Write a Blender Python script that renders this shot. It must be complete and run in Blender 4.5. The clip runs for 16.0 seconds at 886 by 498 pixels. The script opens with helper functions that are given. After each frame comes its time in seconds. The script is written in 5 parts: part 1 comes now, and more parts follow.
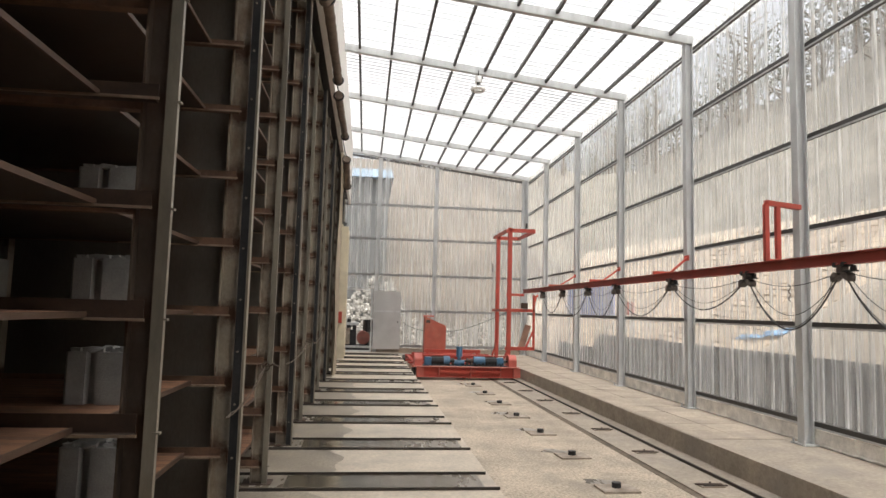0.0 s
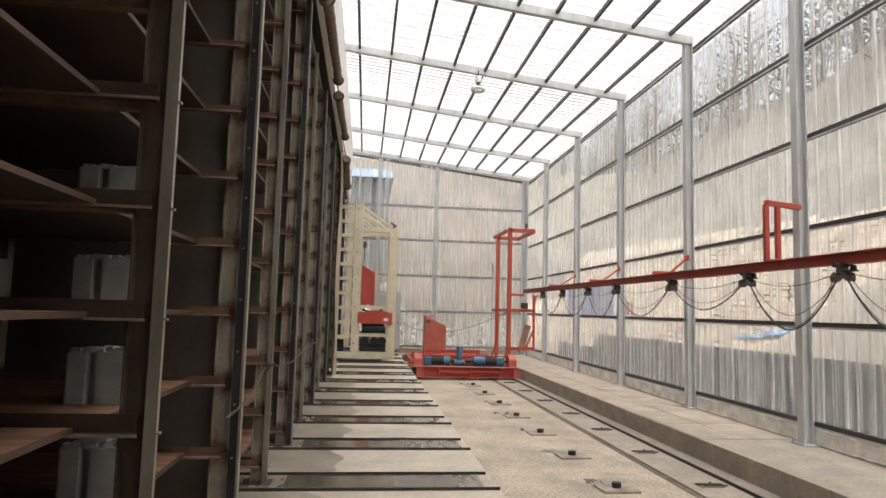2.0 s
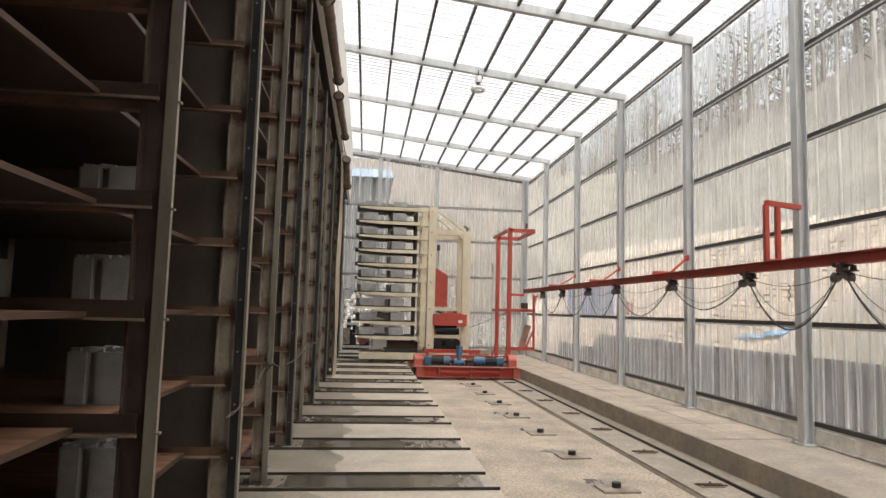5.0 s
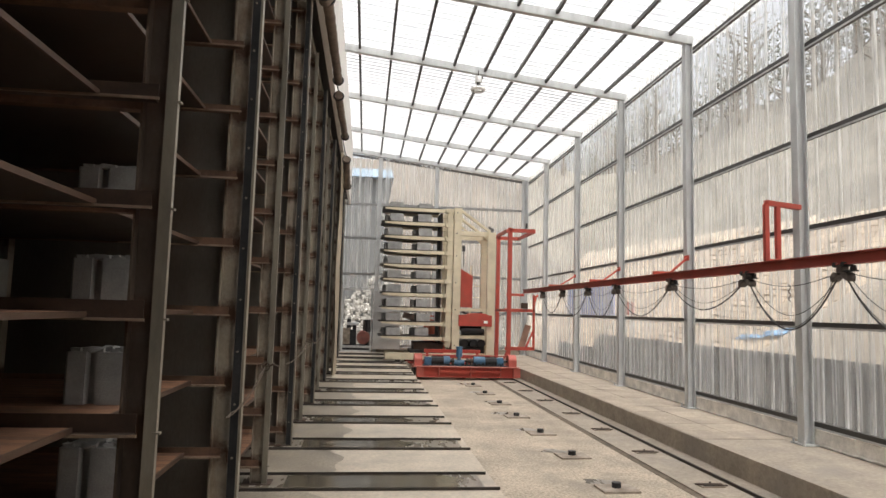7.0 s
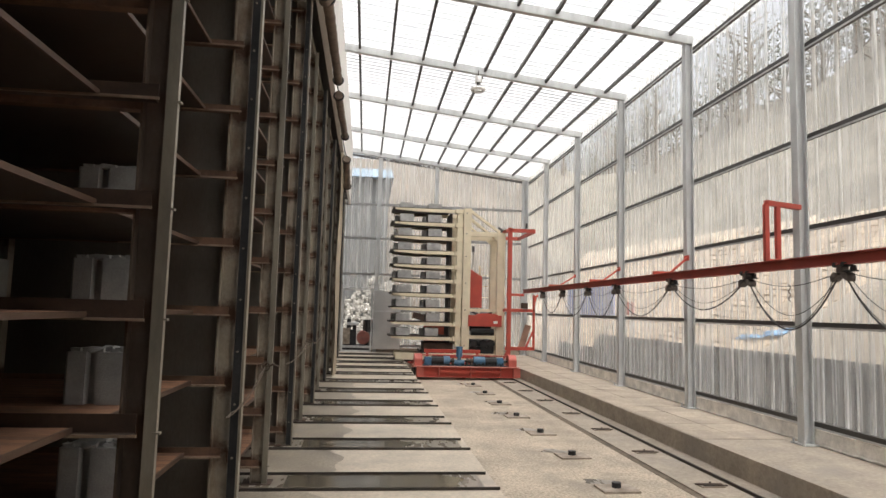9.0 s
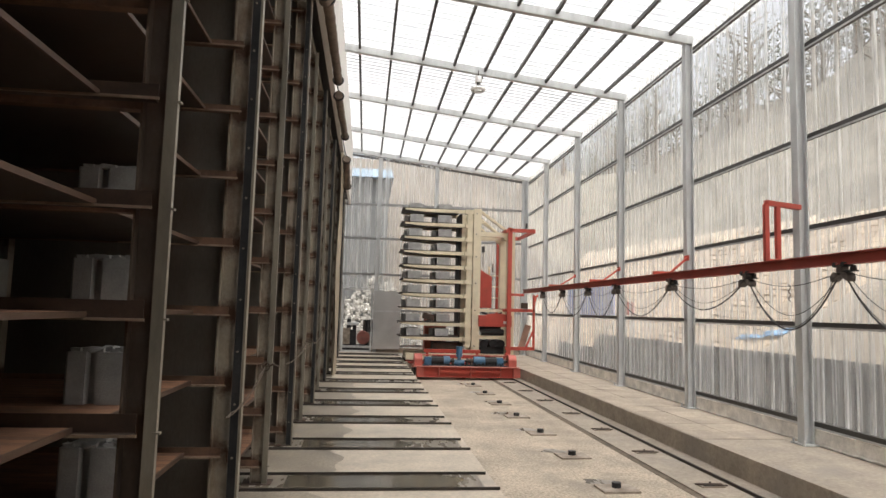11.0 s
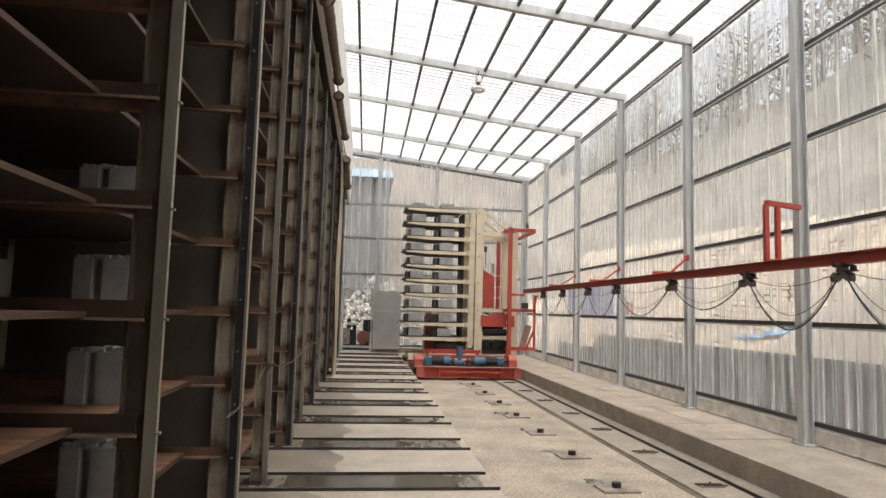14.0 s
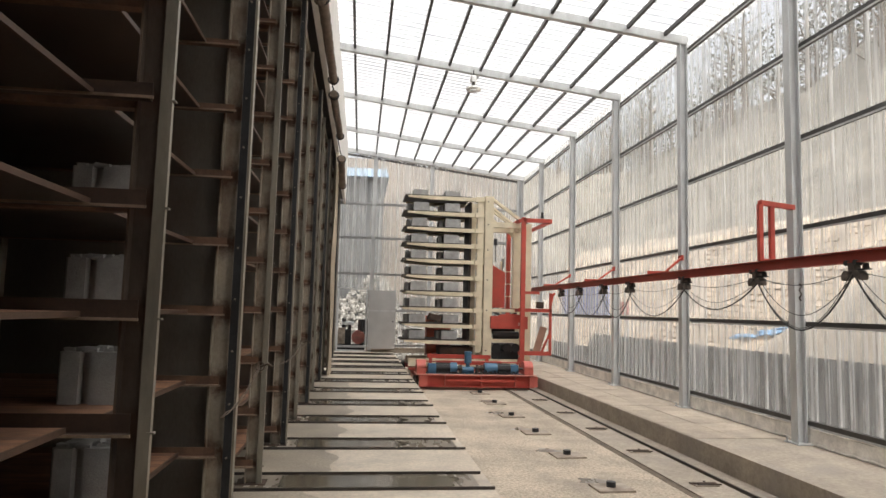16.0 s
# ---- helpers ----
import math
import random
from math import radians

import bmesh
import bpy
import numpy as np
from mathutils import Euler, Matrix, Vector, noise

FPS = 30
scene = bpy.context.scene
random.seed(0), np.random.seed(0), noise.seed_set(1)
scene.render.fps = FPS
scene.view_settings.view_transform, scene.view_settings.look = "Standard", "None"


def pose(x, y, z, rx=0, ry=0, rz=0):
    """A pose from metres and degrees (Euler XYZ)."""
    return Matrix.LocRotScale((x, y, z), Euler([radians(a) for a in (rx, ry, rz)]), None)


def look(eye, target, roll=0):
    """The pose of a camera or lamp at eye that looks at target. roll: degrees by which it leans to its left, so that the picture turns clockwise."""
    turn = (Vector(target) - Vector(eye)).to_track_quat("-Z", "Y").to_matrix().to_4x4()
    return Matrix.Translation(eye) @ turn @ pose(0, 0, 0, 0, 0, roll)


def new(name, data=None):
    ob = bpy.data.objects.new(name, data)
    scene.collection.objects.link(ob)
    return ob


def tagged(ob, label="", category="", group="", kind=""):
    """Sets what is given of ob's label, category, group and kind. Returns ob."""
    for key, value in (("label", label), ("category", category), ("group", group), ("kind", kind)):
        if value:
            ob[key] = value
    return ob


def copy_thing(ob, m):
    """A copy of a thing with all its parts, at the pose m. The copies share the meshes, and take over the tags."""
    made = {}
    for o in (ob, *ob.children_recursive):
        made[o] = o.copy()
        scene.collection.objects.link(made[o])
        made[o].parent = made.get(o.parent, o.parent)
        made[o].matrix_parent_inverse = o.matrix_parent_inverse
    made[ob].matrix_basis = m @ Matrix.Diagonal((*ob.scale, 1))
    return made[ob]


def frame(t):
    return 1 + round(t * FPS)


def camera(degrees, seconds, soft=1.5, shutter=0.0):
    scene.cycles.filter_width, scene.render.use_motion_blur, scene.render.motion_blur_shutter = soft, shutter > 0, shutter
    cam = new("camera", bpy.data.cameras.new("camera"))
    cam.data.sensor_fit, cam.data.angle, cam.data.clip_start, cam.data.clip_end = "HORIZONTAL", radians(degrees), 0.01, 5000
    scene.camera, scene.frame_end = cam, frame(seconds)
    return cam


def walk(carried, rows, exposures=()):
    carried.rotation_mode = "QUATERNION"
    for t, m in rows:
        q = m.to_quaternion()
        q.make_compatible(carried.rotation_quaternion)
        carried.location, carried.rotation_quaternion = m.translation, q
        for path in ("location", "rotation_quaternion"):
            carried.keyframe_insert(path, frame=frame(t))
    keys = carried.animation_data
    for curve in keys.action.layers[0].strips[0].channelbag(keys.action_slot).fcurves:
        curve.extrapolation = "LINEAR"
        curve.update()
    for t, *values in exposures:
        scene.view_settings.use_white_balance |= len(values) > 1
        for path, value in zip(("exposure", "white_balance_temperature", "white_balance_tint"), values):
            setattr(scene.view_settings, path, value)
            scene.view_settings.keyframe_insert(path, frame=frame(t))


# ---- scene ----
# Hall axes: x across, y along the pit, z up; the platform's top is z = 0.
EYE = Vector((0.0, 0.0, 1.5))


def aim(yaw, pitch):
    a, b = radians(yaw), radians(pitch)
    return EYE + Vector((math.sin(a) * math.cos(b), math.cos(a) * math.cos(b), math.sin(b)))


cam = camera(68.58, 16.0, soft=1.5)
walk(cam, [(t, look(EYE, aim(6.686 + d, 5.36 - 0.05 * d), 1.538)) for t, d in
           ((0, 0), (15.4, 0), (15.5, 0.04), (15.7, 0.14), (15.9, 0.31), (16.0, 0.43))], exposures=[(0, 1.19), (16, 1.19)])

# ---- light ----
world = bpy.data.worlds.new("sky")
scene.world = world
world.use_nodes = True
wn, wl = world.node_tree.nodes, world.node_tree.links
sky = wn.new("ShaderNodeTexSky")
sky.sky_type, sky.sun_disc = "NISHITA", False
sky.sun_elevation, sky.sun_rotation = radians(70), radians(153)
sky.air_density, sky.dust_density = 1.0, 6.0
haze = wn.new("ShaderNodeHueSaturation")
haze.inputs["Saturation"].default_value = 0.22
wl.new(sky.outputs[0], haze.inputs["Color"]), wl.new(haze.outputs[0], wn["Background"].inputs[0])
wn["Background"].inputs[1].default_value = 0.15
sun = new("sun", bpy.data.lights.new("sun", "SUN"))
sun.data.energy, sun.data.angle, sun.data.color = 1.5, radians(25), (1.0, 0.97, 0.92)
sun.matrix_world = look((5, -2, 30), (0, 8, 0))

# ---- materials ----


def material(name, color, rough=0.6, metal=0.0, vary=0.25, scale=6.0, grain=60.0, bump=0.15, stretch=(1, 1, 1), stain=None, stain_amount=0.5, island=0.0, spec=0.5, shards=False, fleck=0.5):
    """Two scales of variation, optional stain colour, fine bump, on object-space coordinates."""
    m = bpy.data.materials.new(name)
    m.use_nodes = True
    n, l = m.node_tree.nodes, m.node_tree.links
    b = n["Principled BSDF"]
    tc = n.new("ShaderNodeNewGeometry")
    mp = n.new("ShaderNodeMapping")
    mp.inputs["Scale"].default_value = stretch
    l.new(tc.outputs["Position"], mp.inputs[0])
    big, fine = n.new("ShaderNodeTexNoise"), n.new("ShaderNodeTexNoise")
    big.inputs["Scale"].default_value, big.inputs["Detail"].default_value = scale, 6
    fine.inputs["Scale"].default_value, fine.inputs["Detail"].default_value, fine.inputs["Roughness"].default_value = grain, 7, 0.65
    l.new(mp.outputs[0], big.inputs[0]), l.new(mp.outputs[0], fine.inputs[0])
    r1 = n.new("ShaderNodeMapRange")
    r1.inputs[1].default_value, r1.inputs[2].default_value = 0.3, 0.7
    r1.inputs[3].default_value, r1.inputs[4].default_value = 1 - vary, 1 + vary
    l.new(big.outputs[0], r1.inputs[0])
    r2 = n.new("ShaderNodeMapRange")
    r2.inputs[1].default_value, r2.inputs[2].default_value = 0.3, 0.7
    r2.inputs[3].default_value, r2.inputs[4].default_value = 1 - vary * fleck, 1 + vary * fleck
    l.new(fine.outputs[0], r2.inputs[0])
    mul = n.new("ShaderNodeMath")
    mul.operation = "MULTIPLY"
    l.new(r1.outputs[0], mul.inputs[0]), l.new(r2.outputs[0], mul.inputs[1])
    info = n.new("ShaderNodeObjectInfo") if not shards else tc
    r3 = n.new("ShaderNodeMapRange")
    r3.inputs[3].default_value, r3.inputs[4].default_value = 1 - island, 1 + island
    l.new(info.outputs["Random Per Island" if shards else "Random"], r3.inputs[0])
    mul2 = n.new("ShaderNodeMath")
    mul2.operation = "MULTIPLY"
    l.new(mul.outputs[0], mul2.inputs[0]), l.new(r3.outputs[0], mul2.inputs[1])
    mix = n.new("ShaderNodeVectorMath")
    mix.operation = "SCALE"
    mix.inputs[0].default_value = color
    l.new(mul2.outputs[0], mix.inputs["Scale"])
    out = mix.outputs[0]
    if stain:
        st = n.new("ShaderNodeTexNoise")
        st.inputs["Scale"].default_value, st.inputs["Detail"].default_value, st.inputs["Roughness"].default_value = scale * 0.6, 8, 0.65
        l.new(mp.outputs[0], st.inputs[0])
        rr = n.new("ShaderNodeMapRange")
        rr.inputs[1].default_value, rr.inputs[2].default_value = 0.5, 0.68
        rr.inputs[4].default_value = stain_amount
        l.new(st.outputs[0], rr.inputs[0])
        mx = n.new("ShaderNodeMix")
        mx.data_type = "RGBA"
        l.new(rr.outputs[0], mx.inputs[0]), l.new(out, mx.inputs[6])
        mx.inputs[7].default_value = (*stain, 1)
        out = mx.outputs[2]
    l.new(out, b.inputs["Base Color"])
    rg = n.new("ShaderNodeMapRange")
    rg.inputs[3].default_value, rg.inputs[4].default_value = max(rough - 0.12, 0.02), min(rough + 0.12, 1)
    l.new(big.outputs[0], rg.inputs[0]), l.new(rg.outputs[0], b.inputs["Roughness"])
    b.inputs["Metallic"].default_value = metal
    b.inputs["Specular IOR Level"].default_value = spec
    if bump:
        bp = n.new("ShaderNodeBump")
        bp.inputs["Strength"].default_value, bp.inputs["Distance"].default_value = bump, 0.01
        l.new(fine.outputs[0], bp.inputs["Height"]), l.new(bp.outputs[0], b.inputs["Normal"])
    return m


def coursed(m, width, height, dark):
    """Uneven courses of small stacked lumps over a material's colour."""
    n, l = m.node_tree.nodes, m.node_tree.links
    b = n["Principled BSDF"]
    src = b.inputs["Base Color"].links[0].from_socket
    geo, sep, com, mix = (n.new("ShaderNode" + k) for k in ("NewGeometry", "SeparateXYZ", "CombineXYZ", "Mix"))
    wob, add, br = n.new("ShaderNodeTexNoise"), n.new("ShaderNodeVectorMath"), n.new("ShaderNodeTexBrick")
    wob.inputs["Scale"].default_value, wob.inputs["Detail"].default_value = 2.2, 4
    l.new(geo.outputs["Position"], sep.inputs[0]), l.new(geo.outputs["Position"], wob.inputs[0])
    l.new(sep.outputs["Y"], com.inputs[0]), l.new(sep.outputs["Z"], com.inputs[1])
    add.operation = "MULTIPLY_ADD"
    add.inputs[1].default_value = (0.14, 0.10, 0)
    l.new(wob.outputs["Color"], add.inputs[0]), l.new(com.outputs[0], add.inputs[2])
    l.new(add.outputs[0], br.inputs["Vector"])
    br.inputs["Color1"].default_value, br.inputs["Color2"].default_value = (1.08, 1.08, 1.08, 1), (0.92, 0.92, 0.92, 1)
    br.inputs["Mortar"].default_value = (dark, dark, dark, 1)
    br.inputs["Scale"].default_value, br.inputs["Mortar Size"].default_value, br.inputs["Mortar Smooth"].default_value = 1, 0.014, 0.8
    br.inputs["Brick Width"].default_value, br.inputs["Row Height"].default_value = width, height
    mix.data_type, mix.blend_type = "RGBA", "MULTIPLY"
    mix.inputs[0].default_value = 1
    l.new(src, mix.inputs[6]), l.new(br.outputs[0], mix.inputs[7]), l.new(mix.outputs[2], b.inputs["Base Color"])


def sheet_material(name, white, gloss, tint, stretch, dirt=0.5, dense=0.97):
    """Translucent ribbed plastic sheet: part clear, part milky, with streaks of dust."""
    m = bpy.data.materials.new(name)
    m.use_nodes = True
    n, l = m.node_tree.nodes, m.node_tree.links
    n.remove(n["Principled BSDF"])
    tr, tl, gl, df = (n.new("ShaderNodeBsdf" + k) for k in ("Transparent", "Translucent", "Glossy", "Diffuse"))
    tr.inputs[0].default_value = (*tint, 1)
    tl.inputs[0].default_value = (dense, dense, dense * 0.985, 1)
    df.inputs[0].default_value = (0.8, 0.8, 0.78, 1)
    gl.inputs["Roughness"].default_value = 0.1
    geo, mp, no = n.new("ShaderNodeNewGeometry"), n.new("ShaderNodeMapping"), n.new("ShaderNodeTexNoise")
    mp.inputs["Scale"].default_value = stretch
    no.inputs["Scale"].default_value, no.inputs["Detail"].default_value, no.inputs["Roughness"].default_value = 1.0, 5, 0.6
    l.new(geo.outputs["Position"], mp.inputs[0]), l.new(mp.outputs[0], no.inputs[0])
    mp2, no2 = n.new("ShaderNodeMapping"), n.new("ShaderNodeTexNoise")
    mp2.inputs["Scale"].default_value = [v * 3.1 for v in stretch]
    no2.inputs["Scale"].default_value, no2.inputs["Detail"].default_value, no2.inputs["Roughness"].default_value = 1.0, 6, 0.7
    l.new(geo.outputs["Position"], mp2.inputs[0]), l.new(mp2.outputs[0], no2.inputs[0])
    add = n.new("ShaderNodeMath")
    add.operation = "MULTIPLY_ADD"
    add.inputs[1].default_value = 1.3
    l.new(no2.outputs[0], add.inputs[0]), l.new(no.outputs[0], add.inputs[2])
    rg = n.new("ShaderNodeMapRange")
    rg.inputs[1].default_value, rg.inputs[2].default_value = 0.85, 1.42
    rg.inputs[3].default_value, rg.inputs[4].default_value = max(0, white - dirt * 0.5), min(1, white + dirt * 0.5)
    l.new(add.outputs[0], rg.inputs[0])
    bp = n.new("ShaderNodeBump")
    bp.inputs["Strength"].default_value, bp.inputs["Distance"].default_value = 0.5, 0.02
    l.new(no2.outputs[0], bp.inputs["Height"])
    l.new(bp.outputs[0], gl.inputs["Normal"]), l.new(bp.outputs[0], tl.inputs["Normal"])
    milky = n.new("ShaderNodeMixShader")
    milky.inputs[0].default_value = 0.14
    l.new(tl.outputs[0], milky.inputs[1]), l.new(df.outputs[0], milky.inputs[2])
    a, b = n.new("ShaderNodeMixShader"), n.new("ShaderNodeMixShader")
    l.new(rg.outputs[0], a.inputs[0]), l.new(tr.outputs[0], a.inputs[1]), l.new(milky.outputs[0], a.inputs[2])
    b.inputs[0].default_value = gloss
    l.new(a.outputs[0], b.inputs[1]), l.new(gl.outputs[0], b.inputs[2])
    l.new(b.outputs[0], n["Material Output"].inputs["Surface"])
    return m


CONCRETE = material("platform_concrete", (0.55, 0.47, 0.375), 0.52, vary=0.17, scale=1.6, grain=24, fleck=1.2, stain=(0.27, 0.24, 0.21), stain_amount=0.6)
PIT = material("pit_concrete", (0.46, 0.385, 0.30), 0.85, vary=0.22, scale=1.7, grain=34, bump=0.9, fleck=2.0, stain=(0.25, 0.22, 0.185), stain_amount=0.6)
KERB = material("kerb_concrete", (0.365, 0.31, 0.25), 0.85, vary=0.17, scale=2.6, grain=22, bump=0.5, fleck=1.3, stain=(0.30, 0.27, 0.24), stain_amount=0.6)
PAVER = material("paving_slab_concrete", (0.40, 0.335, 0.265), 0.85, vary=0.17, scale=2.6, grain=22, bump=0.5, fleck=1.3, stain=(0.30, 0.255, 0.21), stain_amount=0.6, island=0.07)
WET = material("wet_concrete", (0.21, 0.18, 0.145), 0.28, vary=0.3, scale=3.0, grain=40, bump=0.03, stretch=(3, 0.8, 1), stain=(0.17, 0.145, 0.105), stain_amount=0.8)
DAMP = material("damp_concrete", (0.29, 0.245, 0.19), 0.45, vary=0.22, scale=2.5, grain=40, stain=(0.27, 0.235, 0.19), stain_amount=0.7, fleck=1.2)
PUDDLE = material("puddle_water", (0.10, 0.085, 0.062), 0.13, vary=0.3, scale=4, bump=0.02)
STRIP = material("dark_steel", (0.07, 0.062, 0.055), 0.55, metal=0.6, vary=0.3, stain=(0.12, 0.07, 0.045), stain_amount=0.5)
PLATE = material("worn_plate_steel", (0.37, 0.31, 0.25), 0.6, metal=0.3, vary=0.3, scale=9, stain=(0.17, 0.12, 0.085), stain_amount=0.6)
STAINED = material("stained_groove_concrete", (0.15, 0.115, 0.085), 0.85, vary=0.4, scale=5, grain=40, bump=0.5, stain=(0.09, 0.065, 0.045), stain_amount=0.8)
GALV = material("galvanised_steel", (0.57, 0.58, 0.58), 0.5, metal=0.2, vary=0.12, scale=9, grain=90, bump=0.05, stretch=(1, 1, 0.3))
# Near-black: the shade inside the channels is put into the colour.
GIRT = material("shaded_girt_steel", (0.07, 0.066, 0.062), 0.5, metal=0.3, vary=0.15, scale=8)
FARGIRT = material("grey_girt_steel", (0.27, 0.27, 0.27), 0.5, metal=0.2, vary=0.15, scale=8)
RUST = material("rusty_steel", (0.068, 0.043, 0.031), 0.75, metal=0.15, vary=0.3, scale=7, stain=(0.13, 0.06, 0.033), stain_amount=0.6)
# Darker copies of post and ledge steel: shade near the camera, plus rust.
SHADEPOST = material("shaded_post_steel", (0.125, 0.092, 0.07), 0.65, metal=0.1, vary=0.25, scale=5, stretch=(1, 1, 0.4), stain=(0.06, 0.035, 0.024), stain_amount=0.6)
SHADELEDGE = material("shaded_rusted_steel", (0.06, 0.034, 0.022), 0.7, vary=0.3, scale=7)
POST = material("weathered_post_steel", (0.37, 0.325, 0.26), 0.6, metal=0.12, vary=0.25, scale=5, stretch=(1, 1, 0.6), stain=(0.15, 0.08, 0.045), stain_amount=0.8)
def rust_at_ledges(m, amount):
    """Rust that has run from the ledges, welded on at even heights."""
    n, l = m.node_tree.nodes, m.node_tree.links
    b = n["Principled BSDF"]
    src = b.inputs["Base Color"].links[0].from_socket
    geo, sep, no, mx = (n.new("ShaderNode" + k) for k in ("NewGeometry", "SeparateXYZ", "TexNoise", "Mix"))
    no.inputs["Scale"].default_value, no.inputs["Detail"].default_value, no.inputs["Roughness"].default_value = 9, 7, 0.7
    l.new(geo.outputs["Position"], sep.inputs[0]), l.new(geo.outputs["Position"], no.inputs[0])

    def calc(op, a, bv, c=None):
        k = n.new("ShaderNodeMath")
        k.operation = op
        for i, v in enumerate((a, bv) if c is None else (a, bv, c)):
            if isinstance(v, (int, float)):
                k.inputs[i].default_value = v
            else:
                l.new(v, k.inputs[i])
        return k.outputs[0]
    rise = calc("FRACT", calc("MULTIPLY_ADD", sep.outputs["Z"], 1 / 0.4267, 0.5 - 0.17 / 0.4267), 0)
    off = calc("ABSOLUTE", calc("SUBTRACT", rise, 0.5), 0)
    near = calc("MULTIPLY_ADD", off, -4.0, 0.95)
    mask = calc("MULTIPLY_ADD", calc("SUBTRACT", no.outputs[0], 0.5), 2.2, near)
    rg = n.new("ShaderNodeMapRange")
    rg.inputs[1].default_value, rg.inputs[2].default_value, rg.inputs[4].default_value = 0.05, 0.75, amount
    l.new(mask, rg.inputs[0])
    mx.data_type = "RGBA"
    l.new(rg.outputs[0], mx.inputs[0]), l.new(src, mx.inputs[6])
    mx.inputs[7].default_value = (0.085, 0.038, 0.02, 1)
    l.new(mx.outputs[2], b.inputs["Base Color"])


rust_at_ledges(POST, 0.95)
rust_at_ledges(SHADEPOST, 0.7)
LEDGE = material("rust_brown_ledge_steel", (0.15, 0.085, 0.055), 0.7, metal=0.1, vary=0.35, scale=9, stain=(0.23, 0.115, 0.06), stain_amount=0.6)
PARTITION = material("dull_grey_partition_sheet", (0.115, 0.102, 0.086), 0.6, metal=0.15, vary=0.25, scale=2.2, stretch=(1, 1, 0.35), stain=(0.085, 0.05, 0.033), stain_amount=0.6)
CHANNEL = material("galvanised_channel", (0.27, 0.245, 0.2), 0.5, metal=0.3, vary=0.2, scale=6, stretch=(1, 1, 0.3), stain=(0.24, 0.17, 0.11), stain_amount=0.3)
LIP = material("worn_ledge_edge", (0.30, 0.22, 0.16), 0.5, metal=0.2, vary=0.3, scale=9, stain=(0.14, 0.075, 0.045), stain_amount=0.6)
DARK = material("dark_track_steel", (0.045, 0.045, 0.047), 0.5, metal=0.5, vary=0.3)
# Near-black, so that the racks' deep shade sits in the colour.
SHEETDARK = material("rack_shade_sheet", (0.042, 0.038, 0.034), 0.6, metal=0.2, vary=0.25, scale=3, stain=(0.05, 0.03, 0.02))
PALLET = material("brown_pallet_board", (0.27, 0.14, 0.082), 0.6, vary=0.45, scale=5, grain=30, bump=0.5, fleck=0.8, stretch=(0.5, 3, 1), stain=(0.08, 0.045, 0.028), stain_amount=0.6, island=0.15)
# Darker browns that put shade into the rack pallets' edges and undersides.
RIM = material("shaded_pallet_edge", (0.085, 0.048, 0.03), 0.6, vary=0.25, scale=6, grain=40)
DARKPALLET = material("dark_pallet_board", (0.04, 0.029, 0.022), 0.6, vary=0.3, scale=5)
BLOCK = material("grey_concrete_block", (0.36, 0.36, 0.352), 0.9, vary=0.2, scale=7, grain=120, bump=0.5, island=0.08, stain=(0.26, 0.25, 0.235), stain_amount=0.6)
RED = material("red_machine_paint", (0.46, 0.066, 0.044), 0.5, vary=0.14, scale=4, stain=(0.34, 0.10, 0.06), stain_amount=0.4, bump=0.05)
DEEPRED = material("dark_red_rail_paint", (0.30, 0.045, 0.03), 0.5, vary=0.15, scale=4, bump=0.05)
CABINET = material("dusty_red_cabinet_paint", (0.43, 0.11, 0.075), 0.6, vary=0.15, scale=5, stain=(0.40, 0.20, 0.14), stain_amount=0.5)
DULLRED = material("dusty_red_tank_paint", (0.27, 0.095, 0.075), 0.6, vary=0.25, scale=9, stain=(0.2, 0.13, 0.1), stain_amount=0.6)
HOUSING = material("orange_red_housing_paint", (0.53, 0.125, 0.095), 0.5, vary=0.12, scale=5, bump=0.05)
PINK = material("faded_pink_red_paint", (0.64, 0.28, 0.23), 0.55, vary=0.18, scale=6, stain=(0.42, 0.13, 0.10), stain_amount=0.5, bump=0.05)
CREAM = material("cream_machine_paint", (0.72, 0.64, 0.47), 0.5, vary=0.08, scale=4, stain=(0.50, 0.42, 0.29), stain_amount=0.35, bump=0.05)
PLATETAN = material("dusty_tan_plate", (0.36, 0.22, 0.16), 0.7, vary=0.2, scale=5)
BLUE = material("blue_motor_paint", (0.06, 0.15, 0.25), 0.45, vary=0.15, bump=0.05)
ROPE = material("tan_rope", (0.12, 0.09, 0.066), 0.9, vary=0.3, scale=30)
BLACK = material("black_rubber", (0.02, 0.02, 0.021), 0.55, vary=0.3)
TROLLEYMETAL = material("worn_dark_trolley_metal", (0.11, 0.09, 0.078), 0.5, metal=0.4, vary=0.35, scale=20)
CLOTH = material("brown_curtain_cloth", (0.17, 0.13, 0.10), 0.9, vary=0.25, scale=8, grain=120, bump=0.4, stretch=(1, 1, 1))
CANVAS = material("pale_canvas", (0.38, 0.32, 0.245), 0.9, vary=0.2, scale=6, grain=120, bump=0.4, stretch=(1, 1, 0.3))
WHITE = material("white_sheet_cladding", (0.74, 0.71, 0.67), 0.6, vary=0.08, scale=2, stretch=(1, 1, 0.3))
DOOR = material("grey_door_sheet", (0.5, 0.5, 0.49), 0.5, metal=0.3, vary=0.08, scale=3)
FENCE = material("outer_fence_sheet", (0.15, 0.15, 0.148), 0.55, metal=0.4, vary=0.2, scale=2, stretch=(1, 3, 0.4))
# Hillside soil darkened, to offset the strong light on the end bank.
ENDBANK = material("darkened_bank_earth", (0.165, 0.14, 0.115), 0.95, vary=0.25, scale=0.5, grain=5, bump=0.6)
SHEDROOF = material("faded_blue_roof", (0.20, 0.27, 0.34), 0.6, vary=0.15, scale=2)
